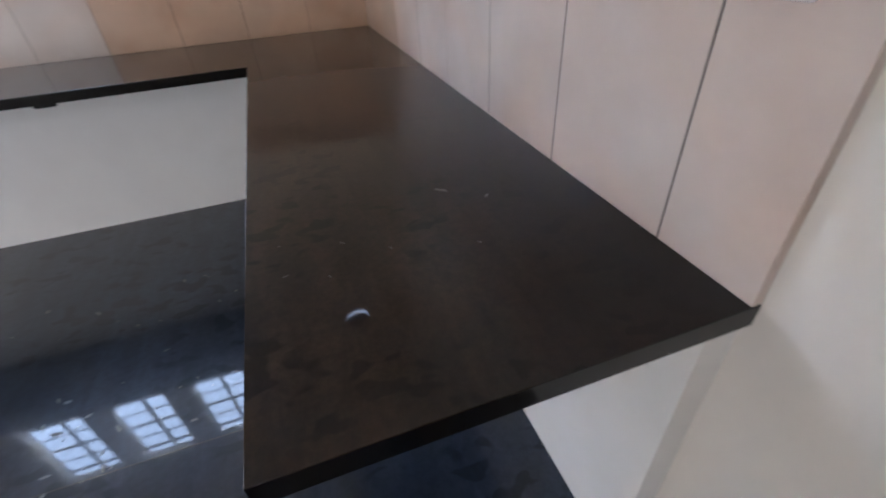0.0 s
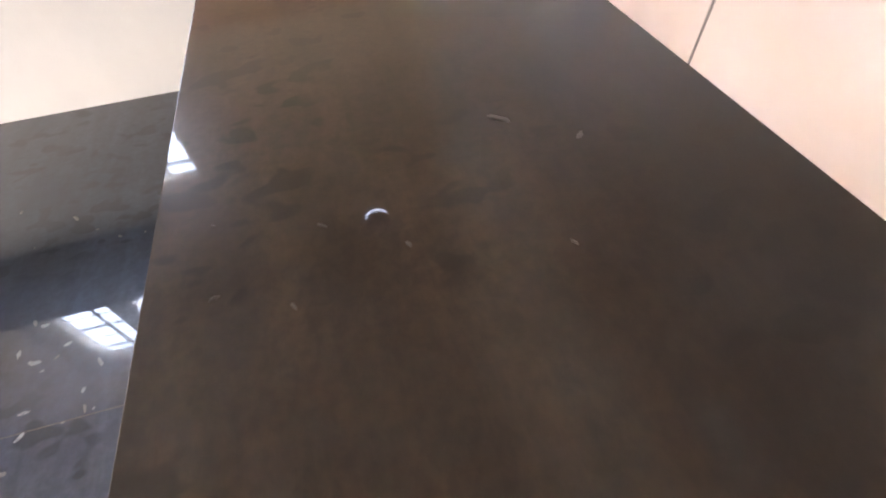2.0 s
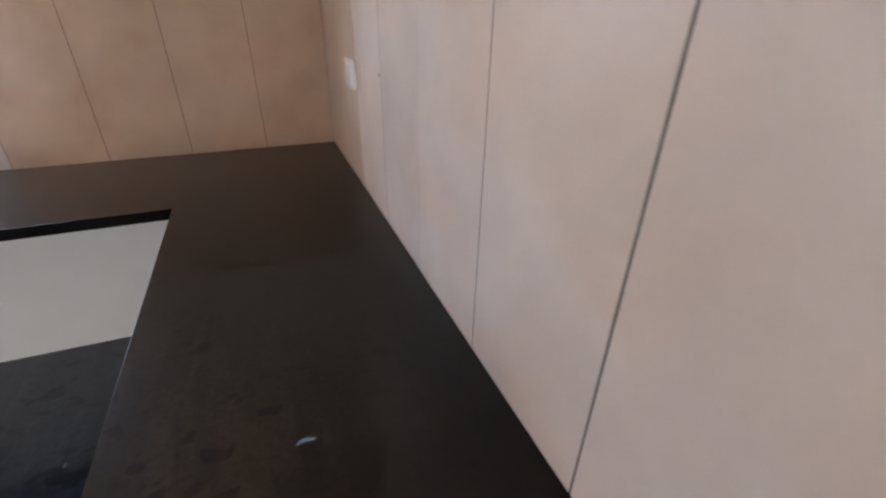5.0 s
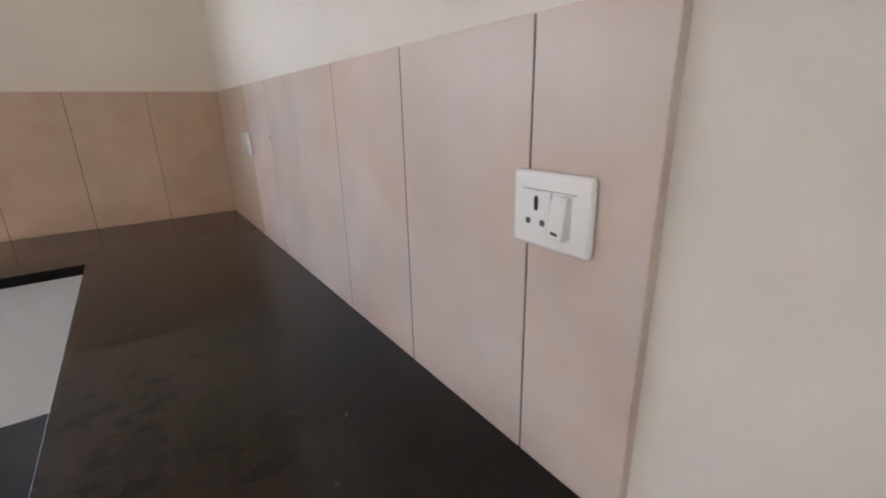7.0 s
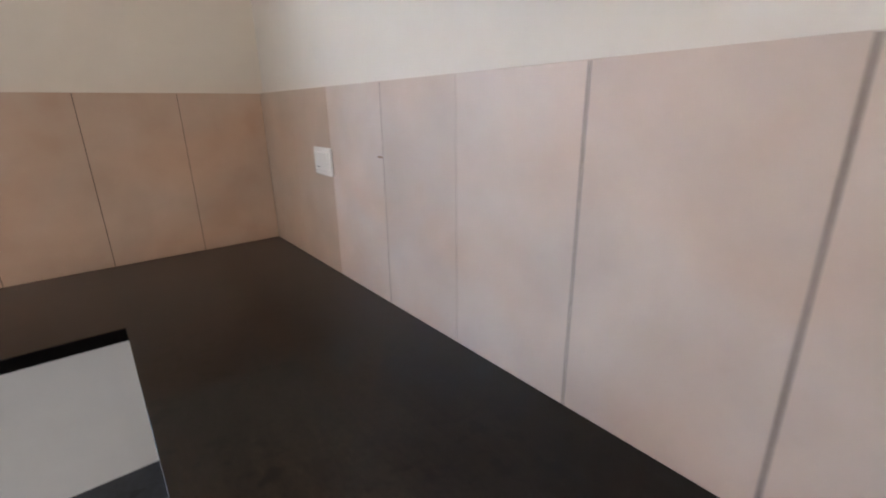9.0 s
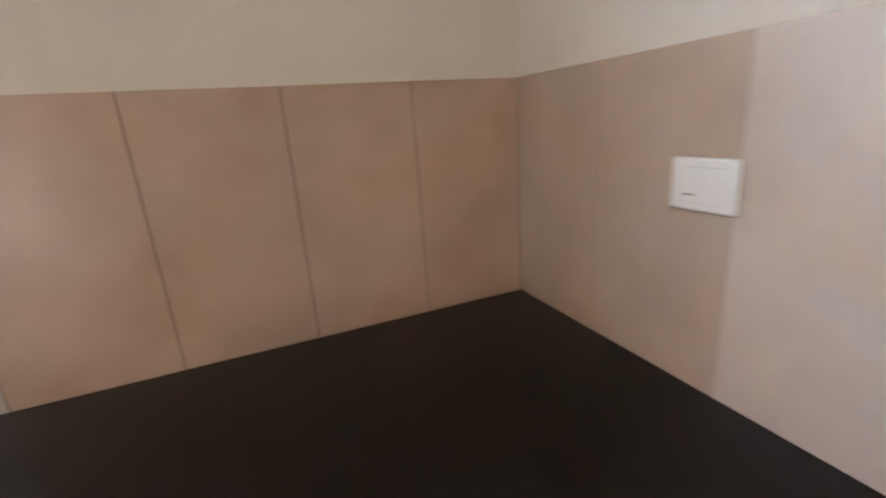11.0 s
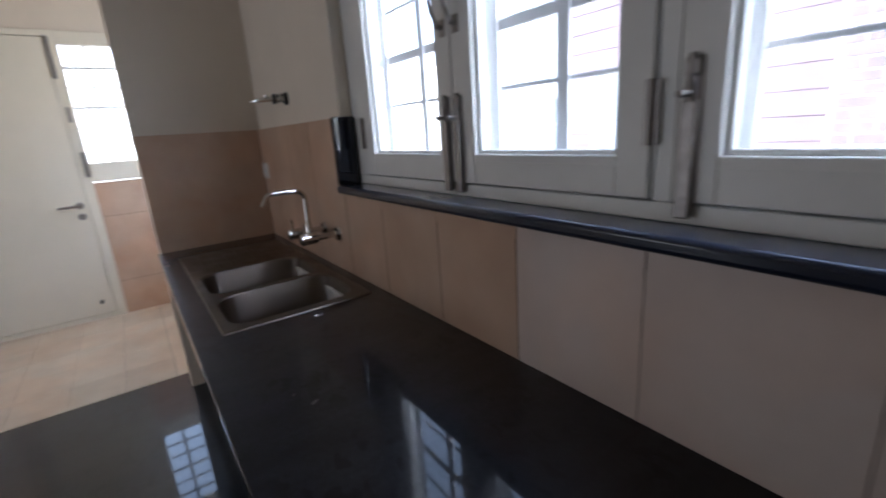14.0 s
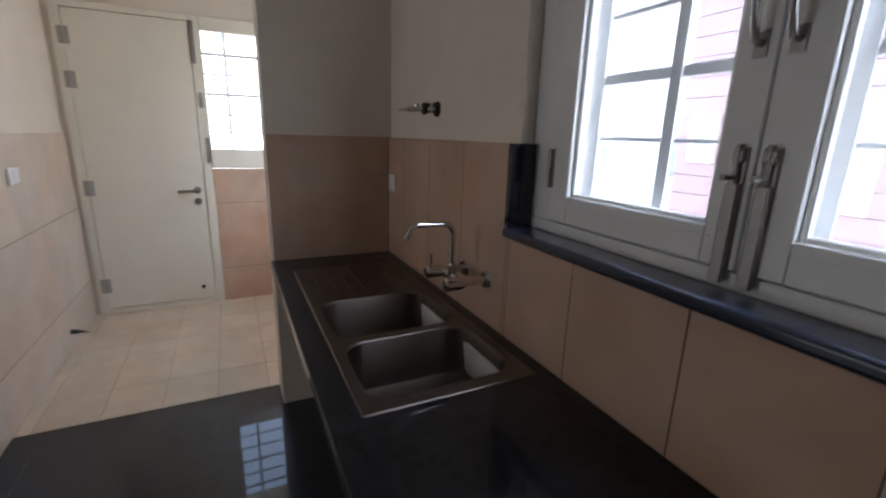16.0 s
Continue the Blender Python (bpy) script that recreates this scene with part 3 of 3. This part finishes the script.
# the rocker stands proud at its lower outer side, as pressed
bm = bmesh.new()
for v in box(bm, 0.006, 0.034, -0.027, 0.023, 0.010, 0.0150):
    if v.co.z > 0.012:
        v.co.z += 0.215 * (v.co.x - 0.006) + 0.15 * (0.023 - v.co.y)
bevelled(bm, 0.0015, 2)
mm = Matrix(((0, 0, -1, SOCK[0]), (-1, 0, 0, SOCK[1]), (0, 1, 0, SOCK[2]), (0, 0, 0, 1)))
bmesh.ops.transform(bm, matrix=mm, verts=bm.verts)
rk = part("rocker", bm, M_plastic, body, "white rocker switch, tilted")
bm = bmesh.new()
for v in box(bm, 0.014, 0.026, -0.0215, -0.0185, 0.0140, 0.0154):
    v.co.z += 0.215 * (v.co.x - 0.006) + 0.15 * (0.023 - v.co.y)
bmesh.ops.transform(bm, matrix=mm, verts=bm.verts)
part("mark", bm, M_black, rk, "small black mark")
# pin holes are flat dark discs; the shade of the hollow is in their colour
for a, b2, ru, rv, seg, mt in ((-0.018, 0.009, 0.0032, 0.0090, 24, M_black), (-0.030, -0.014, 0.0038, 0.0038, 18, M_hole), (-0.007, -0.014, 0.0038, 0.0038, 18, M_hole)):
    bm = bmesh.new()
    bmesh.ops.create_cone(bm, cap_ends=True, segments=seg, radius1=1.0, radius2=1.0, depth=0.0008)
    for v in bm.verts:
        # squared-off oval
        v.co.x = ru * math.copysign(abs(v.co.x) ** 0.6, v.co.x) + a
        v.co.y = rv * math.copysign(abs(v.co.y) ** 0.6, v.co.y) + b2
        v.co.z += 0.0147
    bmesh.ops.transform(bm, matrix=mm, verts=bm.verts)
    part("pin_hole", bm, mt, body, "dark pin hole")
# grooves drawn as thin strips, coloured dark for their shade
slab("groove", -0.042, 0.040, 0.0250, 0.0258, 0.0125, 0.0134, 0, M_hole, body, "fine groove")
slab("groove", 0.0040, 0.0047, -0.028, 0.0245, 0.0125, 0.0134, 0, M_hole, body, "fine groove")
ob, body, slab = plate("switch_plate", (0, -0.561, 1.160), (0, -1, 0), (-1, 0, 0), 0.120, 0.090, "white blank switch plate on beige tiles", "switch")
slab("cover_lid", -0.045, 0.045, -0.030, 0.030, 0.012, 0.0150, 0.002, M_plastic, body)
slab("mark", -0.030, -0.012, -0.018, -0.0155, 0.0148, 0.0154, 0, M_black, body)
ob, body, slab = plate("switch_plate", (-4.895, YP, 1.137), (1, 0, 0), (0, 1, 0), 0.125, 0.090, "white switch plate on the tiled side wall", "switch")
slab("rocker", -0.02, 0.02, -0.03, 0.03, 0.012, 0.017, 0.002, M_plastic, body)
ob, body, slab = plate("switch_plate", (-4.04, 0, 1.161), (1, 0, 0), (0, -1, 0), 0.085, 0.085, "white switch plate in the tiled corner above the sink", "switch")
slab("rocker", -0.02, 0.02, -0.03, 0.03, 0.012, 0.017, 0.002, M_plastic, body)

# ---- outer door with side window ----
door = empty("door_1", (XD, -1.3, FLOOR), "closed off-white flush door in a white frame", "door", kind="structure")
X0, X1 = XD - 0.06, XD + 0.022
boxes("door_frame", [(X0, X1, DF_L, -1.668, FLOOR, DF_T), (X0, X1, -0.928, -0.866, FLOOR, DF_T), (X0, X1, -1.668, -0.928, 2.148, DF_T), (X0, X1 - 0.01, -1.668, -0.928, FLOOR - 0.004, 0.030)], M_door, door, bevel=0.003)
boxes("rebate", [(X0, X0 + 0.018, -1.669, -1.640, 0.031, 2.147), (X0, X0 + 0.018, -0.955, -0.927, 0.031, 2.147), (X0, X0 + 0.018, -1.640, -0.955, 2.120, 2.147), (X0, X0 + 0.018, -1.640, -0.955, 0.031, 0.060)], M_door, door)
leaf = boxes("door_leaf", [(X0 + 0.02, X1 - 0.004, -1.663, -0.933, 0.034, 2.143)], M_door, door, bevel=0.002)
bm = bmesh.new()
tube(bm, (XD + 0.018, -0.983, 0.929), (XD + 0.026, -0.983, 0.929), 0.026, n=22)
tube(bm, (XD + 0.026, -0.983, 0.929), (XD + 0.062, -0.983, 0.929), 0.009)
sweep(bm, [(XD + 0.062, -0.980, 0.929), (XD + 0.064, -1.00, 0.929), (XD + 0.064, -1.06, 0.928), (XD + 0.062, -1.115, 0.925)], 0.0095, 12)
part("handle", bm, M_bolt, leaf, "steel lever handle", smooth=True)
bm = bmesh.new()
tube(bm, (XD + 0.018, -0.985, 0.842), (XD + 0.026, -0.985, 0.842), 0.026, n=22)
box(bm, XD + 0.026, XD + 0.027, -0.989, -0.981, 0.832, 0.852)
part("lock", bm, M_bolt, leaf, "round steel lock plate", smooth=True)
bm = bmesh.new()
tube(bm, (XD + 0.018, -1.015, 0.137), (XD + 0.05, -1.015, 0.137), 0.014, 0.011)
part("door_stop", bm, M_black, leaf, "small black stop", smooth=True)
for z in (0.217, 0.958, 1.695, 1.972):
    bm = bmesh.new()
    box(bm, X1 - 0.004, X1 + 0.002, -1.694, -1.632, z - 0.055, z + 0.055)
    tube(bm, (X1 + 0.004, -1.662, z - 0.055), (X1 + 0.004, -1.662, z + 0.055), 0.007, n=12)
    part("hinge", bm, M_pale_steel, door, "pale butt hinge", smooth=True)
for y, z0, z1 in ((-0.915, 1.86, 2.15), (-0.895, 1.55, 1.66), (-0.880, 1.14, 1.33)):
    bm = bmesh.new()
    box(bm, X1, X1 + 0.004, y - 0.014, y + 0.014, z0, z1)
    tube(bm, (X1 + 0.009, y, z0), (X1 + 0.009, y, z1), 0.006, n=12)
    tube(bm, (X1 + 0.009, y, z0 + 0.05), (X1 + 0.03, y, z0 + 0.05), 0.005, n=10)
    part("tower_bolt", bm, M_bolt, door, "satin steel bolt", smooth=True)

side = empty("window_2", (XD, -0.65, 1.09), "white side window beside the outer door with a barred grille", "window", kind="structure")
boxes("window_frame", [(X0, X1 - 0.004, -0.865, -0.856, 1.100, DF_T), (X0, X1 - 0.004, -0.470, DF_R, 1.100, DF_T), (X0, X1 - 0.004, -0.856, -0.470, 2.095, DF_T), (X0, X1 - 0.004, -0.856, -0.470, 1.100, 1.243)], M_door, side, bevel=0.003)
g = boxes("pane", [(XD - 0.03, XD - 0.026, -0.856, -0.470, 1.243, 2.095)], M_glass, side)
g.visible_shadow = False
for k, z in enumerate((1.375, 1.505, 1.655, 1.80, 1.94)):
    t = 0.011 if k in (2, 4) else 0.007
    boxes("bar", [(XD - 0.018, XD - 0.010, -0.856, -0.470, z - t, z + t)], M_grille, side, bevel=0.002)
boxes("bar", [(XD - 0.026, XD - 0.019, -0.717, -0.695, 1.243, 2.095)], M_grille, side, bevel=0.002)

# ---- outside ----
structure(boxes("ground", [(-300, 300, -300, 300, -0.9, -0.6)], M_ground), "pale paved ground outside", "ground")


def building(name, x0, x1, y0, y1, h, material, label, cols, rows, face="south"):
    ob = empty(name, ((x0 + x1) / 2, (y0 + y1) / 2, -0.6), label, "building")
    boxes("wall", [(x0, x1, y0, y1, -0.6, h)], material, ob)
    boxes("roof", [(x0 - 0.3, x1 + 0.3, y0 - 0.3, y1 + 0.3, h, h + 0.25)], M_render, ob)
    for r in range(rows):
        for c in range(cols):
            cx = x0 + (x1 - x0) * (c + 0.5) / cols
            z = 0.5 + r * 3.0
            w = boxes("window", [(cx - 0.7, cx - 0.62, y0 - 0.06, y0 + 0.02, z, z + 1.5), (cx + 0.62, cx + 0.7, y0 - 0.06, y0 + 0.02, z, z + 1.5), (cx - 0.62, cx + 0.62, y0 - 0.06, y0 + 0.02, z, z + 0.08),
                                 (cx - 0.62, cx + 0.62, y0 - 0.06, y0 + 0.02, z + 1.42, z + 1.5), (cx - 0.03, cx + 0.03, y0 - 0.06, y0 + 0.02, z + 0.08, z + 1.42), (cx - 0.62, cx + 0.62, y0 - 0.05, y0 + 0.02, z + 0.72, z + 0.78)], M_grille, ob)
            boxes("pane", [(cx - 0.62, cx + 0.62, y0 - 0.03, y0 - 0.02, z + 0.08, z + 1.42)], M_curtain, w)
    return ob


# sunlit white wall added to brighten what the side window shows and mirrors
structure(boxes("backdrop_wall", [(-9.6, -9.4, -12, 6.5, -0.6, 2.6)], M_render), "white rendered wall added outside as a bright backdrop", "wall")
building("white_building", -13.5, 7.5, 9.0, 13, 4.6, M_render, "white rendered building outside the window", 7, 1)
# pink house of grooved panels with white openings
pink = empty("pink_house", (-5.05, 6.5, -0.6), "pink grooved house wall with white openings outside the window", "building")
boxes("wall", [(-7.0, -3.1, 6.03, 8.0, -0.6, 4.3)], M_pink, pink)
boxes("roof", [(-7.2, -2.9, 5.8, 8.2, 4.3, 4.5)], M_render, pink)
panel_me = None
for k in range(16):
    if panel_me is None:
        panel = boxes("panel", [(-7.0, -3.1, 6.0, 6.029, -0.004, 0.284)], M_pink, pink, bevel=0.004)
        panel_me = panel.data
    else:
        panel = new("panel", panel_me)
        panel.parent = pink
        panel.matrix_parent_inverse = pink.matrix_world.inverted()
    panel.location.z = -0.59 + 0.298 * k
for x0, x1, z0, z1 in ((-6.20, -5.72, -0.59, 2.0), (-6.72, -6.42, 1.10, 1.75), (-5.15, -4.45, 0.6, 1.9)):
    w = boxes("window", [(x0 - 0.07, x0, 5.96, 6.0, z0, z1 + 0.07), (x1, x1 + 0.07, 5.96, 6.0, z0, z1 + 0.07), (x0, x1, 5.96, 6.0, z1, z1 + 0.07), (x0, x1, 5.97, 6.0, z0, z0 + 0.05)], M_render, pink)
    boxes("pane", [(x0, x1, 5.985, 5.998, z0 + 0.05, z1)], M_curtain, w)

pier = empty("brick_pier", (-2.06, 3.8, -0.6), "pale brick pier with white mortar outside the window", "pier")
boxes("mortar_core", [(-2.470, -1.655, 3.608, 4.0, -0.6, 3.2)], M_mortar, pier, "white mortar")
bricks = {}
for r in range(44):
    x = -2.470 - (0.123 if r % 2 else 0.0)
    while x < -1.66:
        a0, a1 = max(x + 0.007, -2.468), min(x + 0.239, -1.657)
        if a1 - a0 > 0.03:
            w = round(a1 - a0, 3)
            if w not in bricks:
                b_ = boxes("brick", [(-w / 2, w / 2, 3.600, 3.610, 0.0, 0.066)], M_brick, pier, bevel=0.004, segments=1)
                bricks[w] = b_.data
            else:
                b_ = new("brick", bricks[w])
                b_.parent = pier
                b_.matrix_parent_inverse = pier.matrix_world.inverted()
            b_.location = ((a0 + a1) / 2, 0, -0.59 + 0.085 * r)
        x += 0.246


def leafy(name, x, y, h, r, n, label, seed):
    rnd = random.Random(seed)
    ob = empty(name, (x, y, -0.6), label, "tree")
    bm = bmesh.new()
    tube(bm, (x, y, -0.6), (x + 0.1, y, h * 0.55), 0.11, 0.06, 10)
    tips = []
    for k in range(9):
        a = k * 2.4
        tip = (x + 0.1 + r * 0.75 * math.cos(a), y + r * 0.75 * math.sin(a), h * (0.6 + 0.35 * rnd.random()))
        tips.append(tip)
        tube(bm, (x + 0.1, y, h * (0.35 + 0.2 * rnd.random())), tip, 0.045, 0.012, 7)
    part("trunk", bm, M_bark, ob)
    vs, fs = [], []
    for k in range(n):
        t = Vector(rnd.choice(tips))
        c = t + Vector((rnd.gauss(0, 1), rnd.gauss(0, 1), rnd.gauss(0, 0.8))) * r * 0.3
        u = Vector((rnd.gauss(0, 1), rnd.gauss(0, 1), rnd.gauss(0, 1))).normalized()
        v = u.orthogonal().normalized()
        s = 0.05 + 0.06 * rnd.random()
        i = len(vs)
        vs += [c - u * s, c + v * s * 0.45 + u * 0.1 * s, c + u * s, c - v * s * 0.45 + u * 0.1 * s]
        fs.append((i, i + 1, i + 2, i + 3))
    me = bpy.data.meshes.new("crown")
    me.from_pydata([tuple(v) for v in vs], [], fs)
    me.materials.append(M_leaf)
    crown = new("crown", me)
    crown.parent = ob
    crown.matrix_parent_inverse = ob.matrix_world.inverted()
    return ob


leafy("garden_tree", -8.6, 0.75, 1.05, 0.7, 2500, "small leafy green tree outside the side window", 5)

# ---- small marks on the stone ----
def flecks(name, spots, z, material, label, seed):
    rnd = random.Random(seed)
    for x, y, s in spots:
        bm = bmesh.new()
        n = 9
        ring = []
        ang = rnd.random() * 3
        for k in range(n):
            a = 2 * math.pi * k / n
            rr = s * (0.6 + 0.5 * rnd.random())
            px, py = rr * 1.7 * math.cos(a), rr * 0.7 * math.sin(a)
            ring.append(bm.verts.new((x + px * math.cos(ang) - py * math.sin(ang), y + px * math.sin(ang) + py * math.cos(ang), z + 0.0006)))
        top = bm.verts.new((x, y, z + 0.0018))
        for k in range(n):
            bm.faces.new((ring[k], ring[(k + 1) % n], top))
        bm.faces.new(ring[::-1])
        tagged(part(name, bm, material, smooth=True), label, "dirt fleck", "dried plaster flecks")


flecks("plaster_fleck", [(-0.255, -1.857, 0.009), (-0.186, -1.912, 0.005), (-0.461, -1.954, 0.0035), (-0.391, -2.000, 0.003), (-0.256, -2.042, 0.003), (-0.558, -1.922, 0.002), (-0.492, -2.033, 0.003), (-0.554, -2.006, 0.003),
                         (-2.253, -0.434, 0.007), (-2.31, -0.46, 0.004)], ZC, M_smear, "small dried plaster fleck on the black counter", 6)
rnd = random.Random(8)
flecks("plaster_fleck", [(-0.66 - 1.5 * rnd.random(), -0.75 - 1.5 * rnd.random(), 0.003 + 0.010 * rnd.random() ** 2) for k in range(60)], FLOOR, M_smudge, "small dried plaster fleck on the black floor", 9)
flecks("plaster_fleck", [(-1.18 - 0.55 * rnd.random(), -1.25 - 0.5 * rnd.random(), 0.003 + 0.010 * rnd.random() ** 2) for k in range(18)], FLOOR, M_plaster, "white dried plaster splash on the black floor", 11)
# fine joint between two slabs of the floor
boxes("floor_joint", [(XW + 0.02, -0.05, -1.632, -1.629, FLOOR - 0.002, FLOOR + 0.0006)], M_smear, kitchen_floor, "thin pale joint between floor slabs")

# ---- wall and floor tiles ----
meshes = {}


def tile_mesh(w, h, material, d=0.0155):
    key = (round(w, 4), round(h, 4), material.name)
    if key not in meshes:
        bm = bmesh.new()
        e = 0.0006
        lo = [bm.verts.new(p) for p in ((-w / 2, -h / 2, -d), (w / 2, -h / 2, -d), (w / 2, h / 2, -d), (-w / 2, h / 2, -d))]
        md = [bm.verts.new(p) for p in ((-w / 2, -h / 2, -e), (w / 2, -h / 2, -e), (w / 2, h / 2, -e), (-w / 2, h / 2, -e))]
        hi = [bm.verts.new(p) for p in ((-w / 2 + e, -h / 2 + e, 0), (w / 2 - e, -h / 2 + e, 0), (w / 2 - e, h / 2 - e, 0), (-w / 2 + e, h / 2 - e, 0))]
        for k in range(4):
            k2 = (k + 1) % 4
            bm.faces.new((lo[k], lo[k2], md[k2], md[k]))
            bm.faces.new((md[k], md[k2], hi[k2], hi[k]))
        bm.faces.new(hi)
        me = bpy.data.meshes.new("tile")
        bm.to_mesh(me)
        bm.free()
        me.materials.append(material)
        meshes[key] = me
    return meshes[key]


def lay(parent, origin, u, v, a0, a1, b0, b1, joint, material):
    """One tile on the plane through origin along u and v, between a0..a1 and b0..b1."""
    if a1 - a0 < 0.012 or b1 - b0 < 0.012:
        return
    u, v, o = Vector(u), Vector(v), Vector(origin)
    n = u.cross(v)
    m = Matrix((u, v, n)).transposed().to_4x4()
    m.translation = o + u * (a0 + a1) / 2 + v * (b0 + b1) / 2
    ob = new("tile", tile_mesh(a1 - a0 - joint, b1 - b0 - min(joint, 0.003), material))
    ob.parent = parent
    ob.matrix_parent_inverse = parent.matrix_world.inverted()
    ob.matrix_basis = m


ZB = ZC - 0.0008
# north wall: columns from the corner towards the sink, cut round the window
boxes("grout", [(WIN_R, 0.0, 0.0008, SET, ZB, ZT - 0.002), (XW, WIN_L, 0.0008, SET, ZB, ZT - 0.002), (WIN_L, WIN_R, 0.0008, SET, ZB, WIN_B - 0.036)], M_grout, wall_north)
N_J = [0.0, 0.298, 0.597, 0.896, -WIN_R, 1.493, 1.794, 2.090, 2.391, 2.705, 3.000, 3.298, 3.597, 3.896, -XW - 0.001]
for k in range(14):
    a0, a1 = N_J[k], N_J[k + 1]
    for s0, s1, top in ((max(a0, 0.0), min(a1, -WIN_R), ZT), (max(a0, -WIN_R), min(a1, -WIN_L), WIN_B - 0.001), (max(a0, -WIN_L), a1, ZT)):
        if s1 - s0 > 0.012:
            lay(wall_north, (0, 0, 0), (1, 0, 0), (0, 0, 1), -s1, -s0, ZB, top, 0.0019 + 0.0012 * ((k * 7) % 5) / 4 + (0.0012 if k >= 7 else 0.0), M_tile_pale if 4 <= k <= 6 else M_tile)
# east wall
E_J = [0.0, 0.304, 0.610, 0.920, 1.212, 1.517, 1.829, 2.141, 2.310]
E_W = [0.0020, 0.0012, 0.0010, 0.0050, 0.0014, 0.0032, 0.0044, 0.0042, 0.0]
E_M = [M_grout, M_grout, M_grout, M_ggrout, M_grout, M_egrout, M_dgrout, M_dgrout, M_grout]
mid = [0.0] + [(E_J[k] + E_J[k + 1]) / 2 for k in range(8)] + [2.302]
for k in range(9):
    boxes("grout", [(0.0008, SET, -mid[k + 1], -mid[k], ZB, ZT - 0.002)], E_M[k], wall_east)
for k in range(8):
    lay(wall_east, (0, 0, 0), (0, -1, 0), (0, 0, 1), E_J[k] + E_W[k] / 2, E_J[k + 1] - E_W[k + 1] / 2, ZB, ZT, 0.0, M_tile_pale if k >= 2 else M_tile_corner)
# a smear of cement beside the wide joint
boxes("smear", [(-0.0006, 0.0004, -0.917, -0.893, 1.196, 1.201)], M_cement, wall_east, "small brown cement smear", bevel=0.0004, segments=1)
# partition above the sink
boxes("grout", [(XW - 0.0005, XW + 0.0092, -0.582, 0.0, ZB, ZT - 0.002)], M_grout, wall_partition)
for a0, a1 in ((-0.586, -0.002),):
    lay(wall_partition, (XW + 0.010, 0, 0), (0, 1, 0), (0, 0, 1), a0, a1, ZB, ZT, 0.003, M_tile)
# side wall of the wash area
boxes("grout", [(XD, XS - 0.004, YP - 0.0121, YP - 0.001, FLOOR - 0.01, 1.343)], M_fgrout, wall_side)
for z0, z1 in ((FLOOR - 0.01, 0.275), (0.275, 0.82), (0.82, 1.345)):
    for a0, a1 in ((XD + 0.005, -5.48), (-5.48, -4.88), (-4.88, XB - 0.003), (XB - 0.003, XS + 0.003)):
        lay(wall_side, (0, YP, 0), (-1, 0, 0), (0, 0, 1), -a1, -a0, z0 + 0.0015, z1 - 0.0015, 0.0012, M_tile_cream)
# outer wall below the side window
boxes("grout", [(XD - 0.0005, XD + 0.0092, -0.864, 0.0, FLOOR - 0.01, 1.088)], M_fgrout, wall_west)
for z0, z1 in ((FLOOR - 0.01, 0.275), (0.275, 0.82), (0.82, 1.09)):
    for a0, a1 in ((-0.866, -0.27), (-0.27, -0.002)):
        lay(wall_west, (XD + 0.010, 0, 0), (0, 1, 0), (0, 0, 1), a0, a1, z0, z1, 0.003, M_tile)
# wash area floor
FX, FY = 0.293, 0.262
k = 0
y = -0.64 + FY * 2
rows = []
while y > YP:
    rows.append((max(y - FY, YP), min(y, 0.0)))
    y -= FY
x = XB - 0.003
while x > XD:
    for y0, y1 in rows:
        lay(utility_floor, (0, 0, FLOOR), (1, 0, 0), (0, 1, 0), max(x - FX, XD + 0.001), x, y0, y1, 0.004, M_ftile)
    x -= FX
